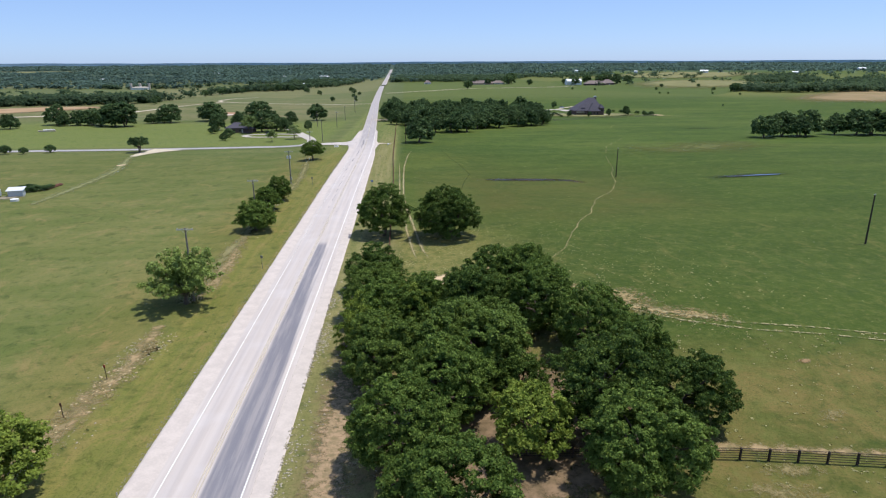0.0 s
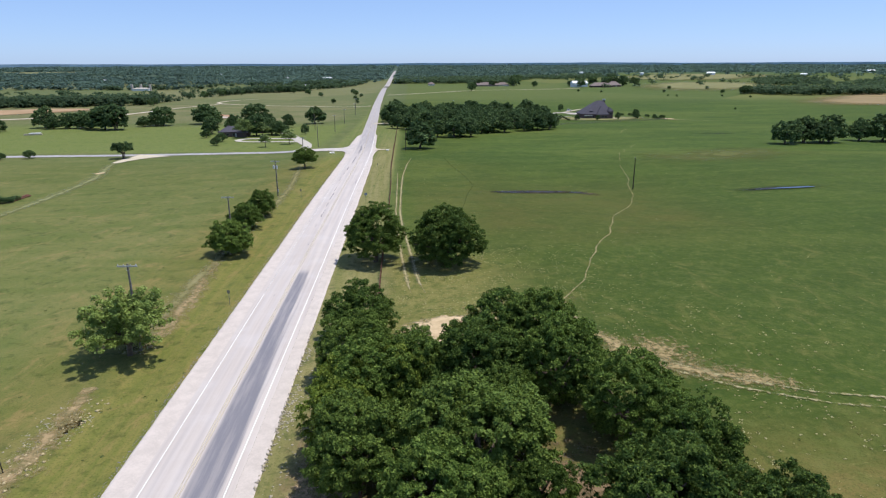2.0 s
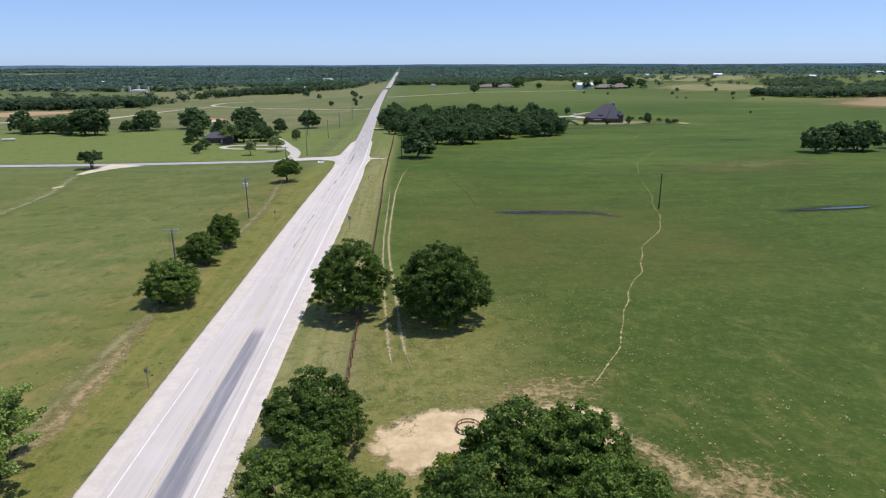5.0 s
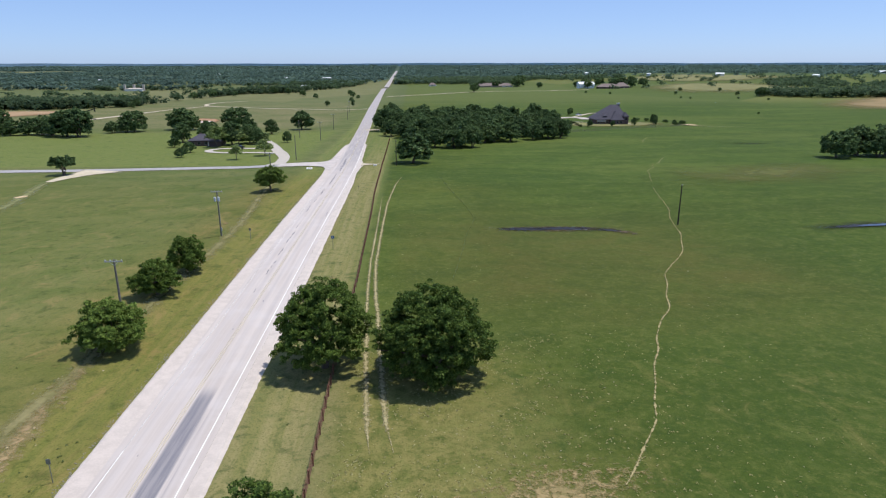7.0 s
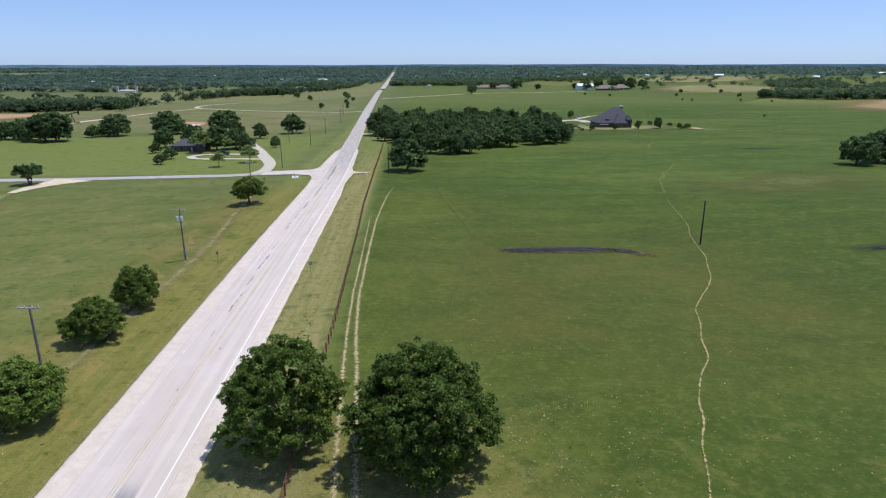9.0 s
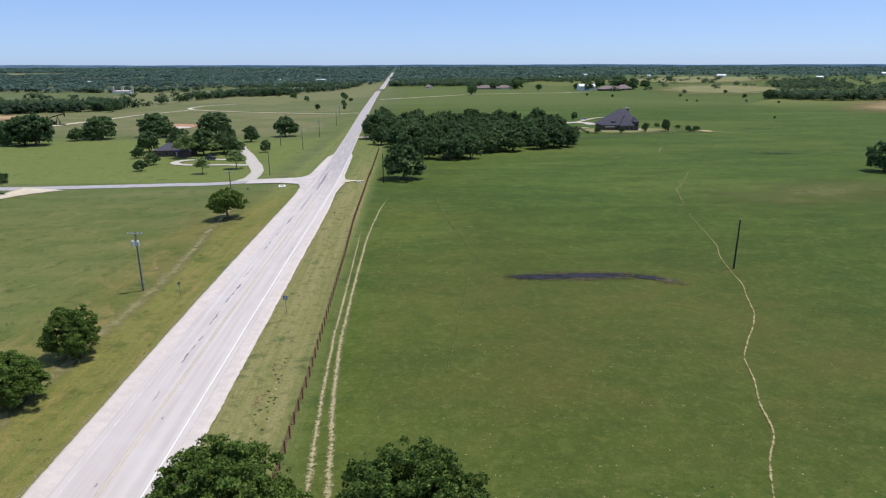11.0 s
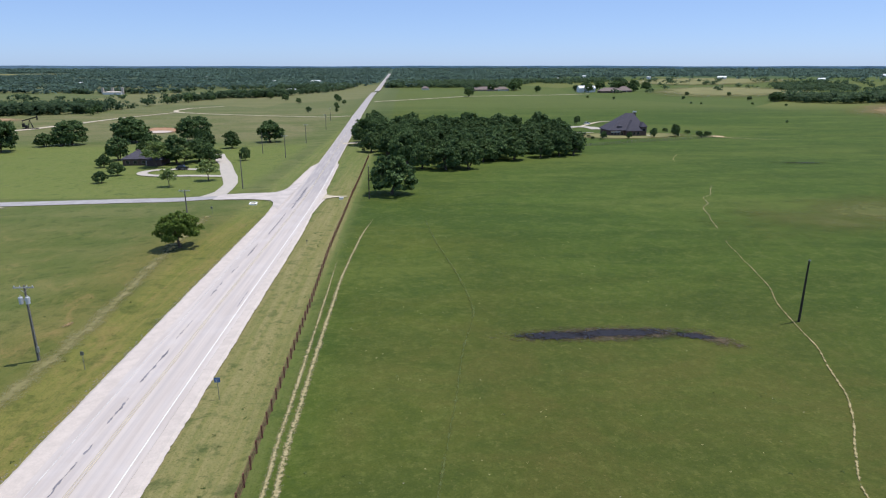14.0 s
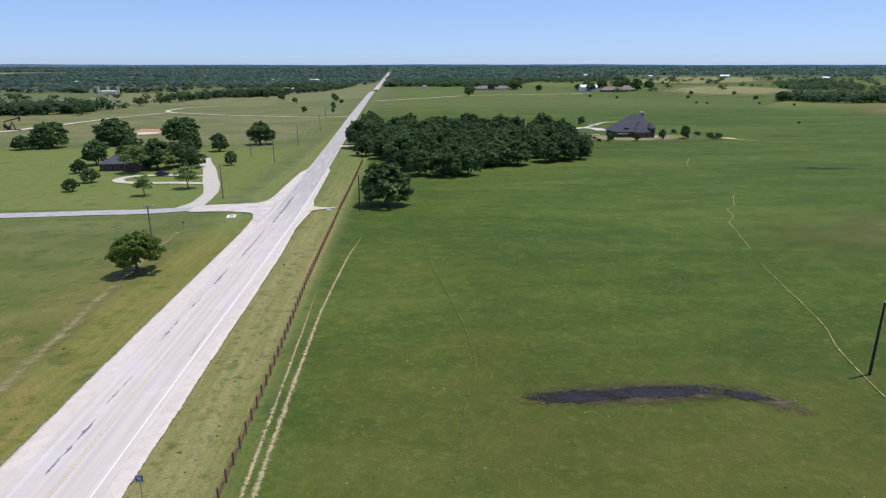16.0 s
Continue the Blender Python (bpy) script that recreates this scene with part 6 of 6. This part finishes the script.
pumpjack()


def car(x, y, turn, paint, label):
    ob = thing("parked_car", label, "car", at=pose(x, y, z_at(x, y) + 0.2, 0, 0, turn))
    part("body", Shape().box((0, 0, 0.68), (4.7, 1.85, 0.72), bevel=0.35), paint, ob)
    part("cabin", Shape().take([(-1.7, -0.82, 1.04), (1.3, -0.82, 1.04), (1.3, 0.82, 1.04), (-1.7, 0.82, 1.04), (-1.3, -0.66, 1.66), (0.5, -0.66, 1.66), (0.5, 0.66, 1.66), (-1.3, 0.66, 1.66)],
                               [(3, 2, 1, 0), (4, 5, 6, 7), (0, 1, 5, 4), (1, 2, 6, 5), (2, 3, 7, 6), (3, 0, 4, 7)]), M_GLASS, ob)
    part("car_roof", Shape().box((-0.4, 0, 1.68), (1.75, 1.3, 0.06), bevel=0.2), paint, ob)
    for a in (-1.45, 1.45):
        for b in (-0.86, 0.86):
            wheel = part("wheel", Shape().tube([(a, b - 0.12, 0.34), (a, b + 0.12, 0.34)], 0.34, 14), M_TYRE, ob)
            part("rim", Shape().tube([(a, b - 0.13, 0.34), (a, b + 0.13, 0.34)], 0.2, 10), M_GALV, wheel)


car(155, 546, 20, M_CARWHITE, "white car parked on a drive")
car(-58.5, 353.5, 0, M_CARDARK, "dark car parked under garden trees")

# pale slabs lying behind the lawn's far edge
slab = thing("concrete_slab_stack", "pale stack of concrete slabs in grass", "slab", at=pose(-195, 382, z_at(-195, 382), 0, 0, 20))
part("slab", Shape().box((0, 0, 0.4), (9, 2.0, 0.8), bevel=0.1), M_STONE, slab)
part("slab", Shape().box((1, 0.3, 1.0), (6, 1.6, 0.5), 6, 0.1), M_TRIM, slab)


# ---------------------------------------------------------------- stones, weeds and tussocks
def scatter(name, n, seed, area, size, mat, label, category, density, sprays=0):
    """Stones or weed clumps lying over an area x0, x1, y0, y1; density: how likely one lies at x, y."""
    rng = np.random.default_rng(seed)
    x, y = rng.uniform(area[0], area[1], n), rng.uniform(area[2], area[3], n)
    ok = rng.random(n) < density(x, y)
    x, y = x[ok], y[ok]
    z = land(x, y)
    if sprays:
        c = np.stack([x, y, z + 0.03], 1)
        r = size * rng.uniform(0.5, 1.4, len(x))
        v, f = leaf_cloud(rng, c, r, np.full(len(x), sprays), size * 0.5, 3.0, 0.12)
    else:
        s = size * rng.uniform(0.4, 1.5, len(x)) ** 1.5
        form = np.array([(1, 0, 0), (-0.9, 0.1, 0), (0.1, 0.8, 0), (0, -0.85, 0.05), (0.1, 0.05, 0.36), (0, 0, -0.3)])
        jit = 1 + rng.normal(0, 0.2, (len(x), 6, 3))
        a = rng.uniform(0, 6.28, len(x))
        q = form[None] * jit * s[:, None, None]
        v = np.stack([x[:, None] + q[..., 0] * np.cos(a)[:, None] - q[..., 1] * np.sin(a)[:, None], y[:, None] + q[..., 0] * np.sin(a)[:, None] + q[..., 1] * np.cos(a)[:, None], z[:, None] + q[..., 2]], 2).reshape(-1, 3)
        base = np.array([(0, 2, 4), (2, 1, 4), (1, 3, 4), (3, 0, 4), (2, 0, 5), (1, 2, 5), (3, 1, 5), (0, 3, 5)])
        f = (np.arange(len(x))[:, None, None] * 6 + base[None]).reshape(-1, 3)
    return tagged(new(name, fast_mesh(name, v, f, mat)), label, category, kind="stuff")


def clumpy(x, y, k=0.0):
    """Uneven patches from a dozen crossing waves, 0 to 1."""
    rng = np.random.default_rng(int(k * 10) + 300)
    f = 0.0
    for n in range(14):
        a, w = rng.uniform(0, math.pi), 6.283 / rng.uniform(3.5, 22.0)
        f = f + np.sin((x * math.cos(a) + y * math.sin(a)) * w + rng.uniform(0, 6.28))
    return np.clip(0.42 + f * 0.16, 0.02, 1)


scatter("pasture_stones", 3000, 81, (15, 110, 52, 215), 0.06, M_STONE, "pale stones and dung flecks in pasture", "stones", lambda x, y: clumpy(x, y) ** 2 * np.clip((190 - y) / 90, 0.05, 1) * 0.5)
scatter("edge_gravel", 9000, 88, (-7.5, -6.3, 20, 260), 0.06, M_GREYSTONE, "grey gravel along the edge of the shoulder", "gravel", lambda x, y: np.exp(-((x + 6.75) / 0.3) ** 2))
scatter("ditch_stones", 3600, 82, (-19, -13, 45, 122), 0.085, M_STONE, "pale stones along a ditch", "stones", lambda x, y: clumpy(x, y, 2) ** 3 * np.where((y > 56) & (y < 73), 0.9, 0.2))
for y0_, x0_, n_s in ((61.5, -16.0, 420), (69.5, -14.7, 160), (56.0, -16.8, 140), (49.0, -17.6, 90), (104.0, -14.6, 60)):
    scatter("limestone_slabs", n_s * 2, int(y0_), (x0_ - 3.5, x0_ + 3.5, y0_ - 7, y0_ + 7), 0.17, M_CREAM, "cream limestone pieces strewn along a ditch", "stones", lambda x, y, a=x0_, c=y0_: np.exp(-((x - a - (y - c) * 0.1) / 1.3) ** 2 - ((y - c) / 3.2) ** 2))
scatter("verge_flecks", 130, 91, (9.0, 11.6, 139, 152), 0.16, M_CREAM, "pale stones on the verge", "stones", lambda x, y: np.exp(-((x - 10.3) / 0.6) ** 2 - ((y - 145) / 3.0) ** 2))
scatter("verge_stones", 9000, 83, (5.9, 9.0, 20, 92), 0.12, M_STONE, "loose pale stones along the shoulder", "stones", lambda x, y: np.exp(-(x - 5.9) * 1.25) * clumpy(x * 4, y, 2))
scatter("pale_weeds", 34000, 84, (15, 120, 50, 240), 0.095, M_DRYWEED, "pale straw-coloured weed rosettes in pasture", "weeds", lambda x, y: np.clip(clumpy(x, y, 1) ** 2, 0.08, 1) * np.clip((150 - y) / 50, 0.08, 1) * np.clip((75 - x) / 25, 0.12, 1) * 0.5, 5)
scatter("pale_weeds", 8000, 89, (16, 52, 88, 128), 0.13, M_DRYWEED, "pale straw-coloured weed rosettes round a sand patch", "weeds", lambda x, y: np.clip(clumpy(x * 1.7, y * 1.7, 2) ** 2, 0.12, 1) * np.clip((52 - x) / 22, 0.1, 1) * 0.55, 6)
scatter("pale_weeds", 2600, 92, (44, 84, 36, 64), 0.17, M_DRYWEED, "pale straw-coloured weed rosettes in dry pasture", "weeds", lambda x, y: np.clip(clumpy(x * 1.5, y * 1.5, 6) ** 2, 0.15, 1) * 0.4, 6)
scatter("pale_weeds", 1500, 90, (44, 80, 56, 92), 0.18, M_DRYWEED, "pale straw-coloured weed rosettes beside ruts", "weeds", lambda x, y: np.clip(clumpy(x * 1.5, y * 1.5, 5) ** 2, 0.1, 1) * np.exp(-((x - 50) / 16) ** 2) * 0.6, 6)
scatter("green_weeds", 2200, 85, (15, 120, 55, 250), 0.16, M_WEED, "dark green weed clumps in pasture", "weeds", lambda x, y: clumpy(x, y, 3) ** 2 * 0.55, 6)
scatter("verge_weeds", 2200, 86, (-60, -7, 35, 260), 0.2, M_WEED, "green weed clumps on the verge and field", "weeds", lambda x, y: clumpy(x, y, 4) ** 2 * 0.5, 6)
scatter("edge_stones", 900, 94, (40, 62, 62, 90), 0.075, M_CREAM, "pale stones strewn at the edge of oaks", "stones", lambda x, y: np.exp(-((x - np.interp(y, (62, 68, 72, 78, 90), (60, 54, 49, 45, 40))) / 2.6) ** 2))
scatter("sand_weeds", 420, 95, (18, 25, 86, 93), 0.24, M_WEED, "low green weeds at the edge of a sand patch", "weeds", lambda x, y: np.exp(-((x - 20.6) / 1.0) ** 2 - ((y - 89.6) / 1.3) ** 2), 8)
scatter("verge_weeds", 150, 93, (9.0, 11.6, 132, 160), 0.22, M_WEED, "rank green weeds between road and fence", "weeds", lambda x, y: np.exp(-((x - 10.3) / 0.7) ** 2 - ((y - 147) / 8) ** 2), 9)
scatter("verge_weeds", 500, 87, (8, 14, 80, 260), 0.2, M_WEED, "green weed clumps between road and fence", "weeds", lambda x, y: np.exp(-((x - 10.2) / 1.2) ** 2) * clumpy(x, y, 5), 6)
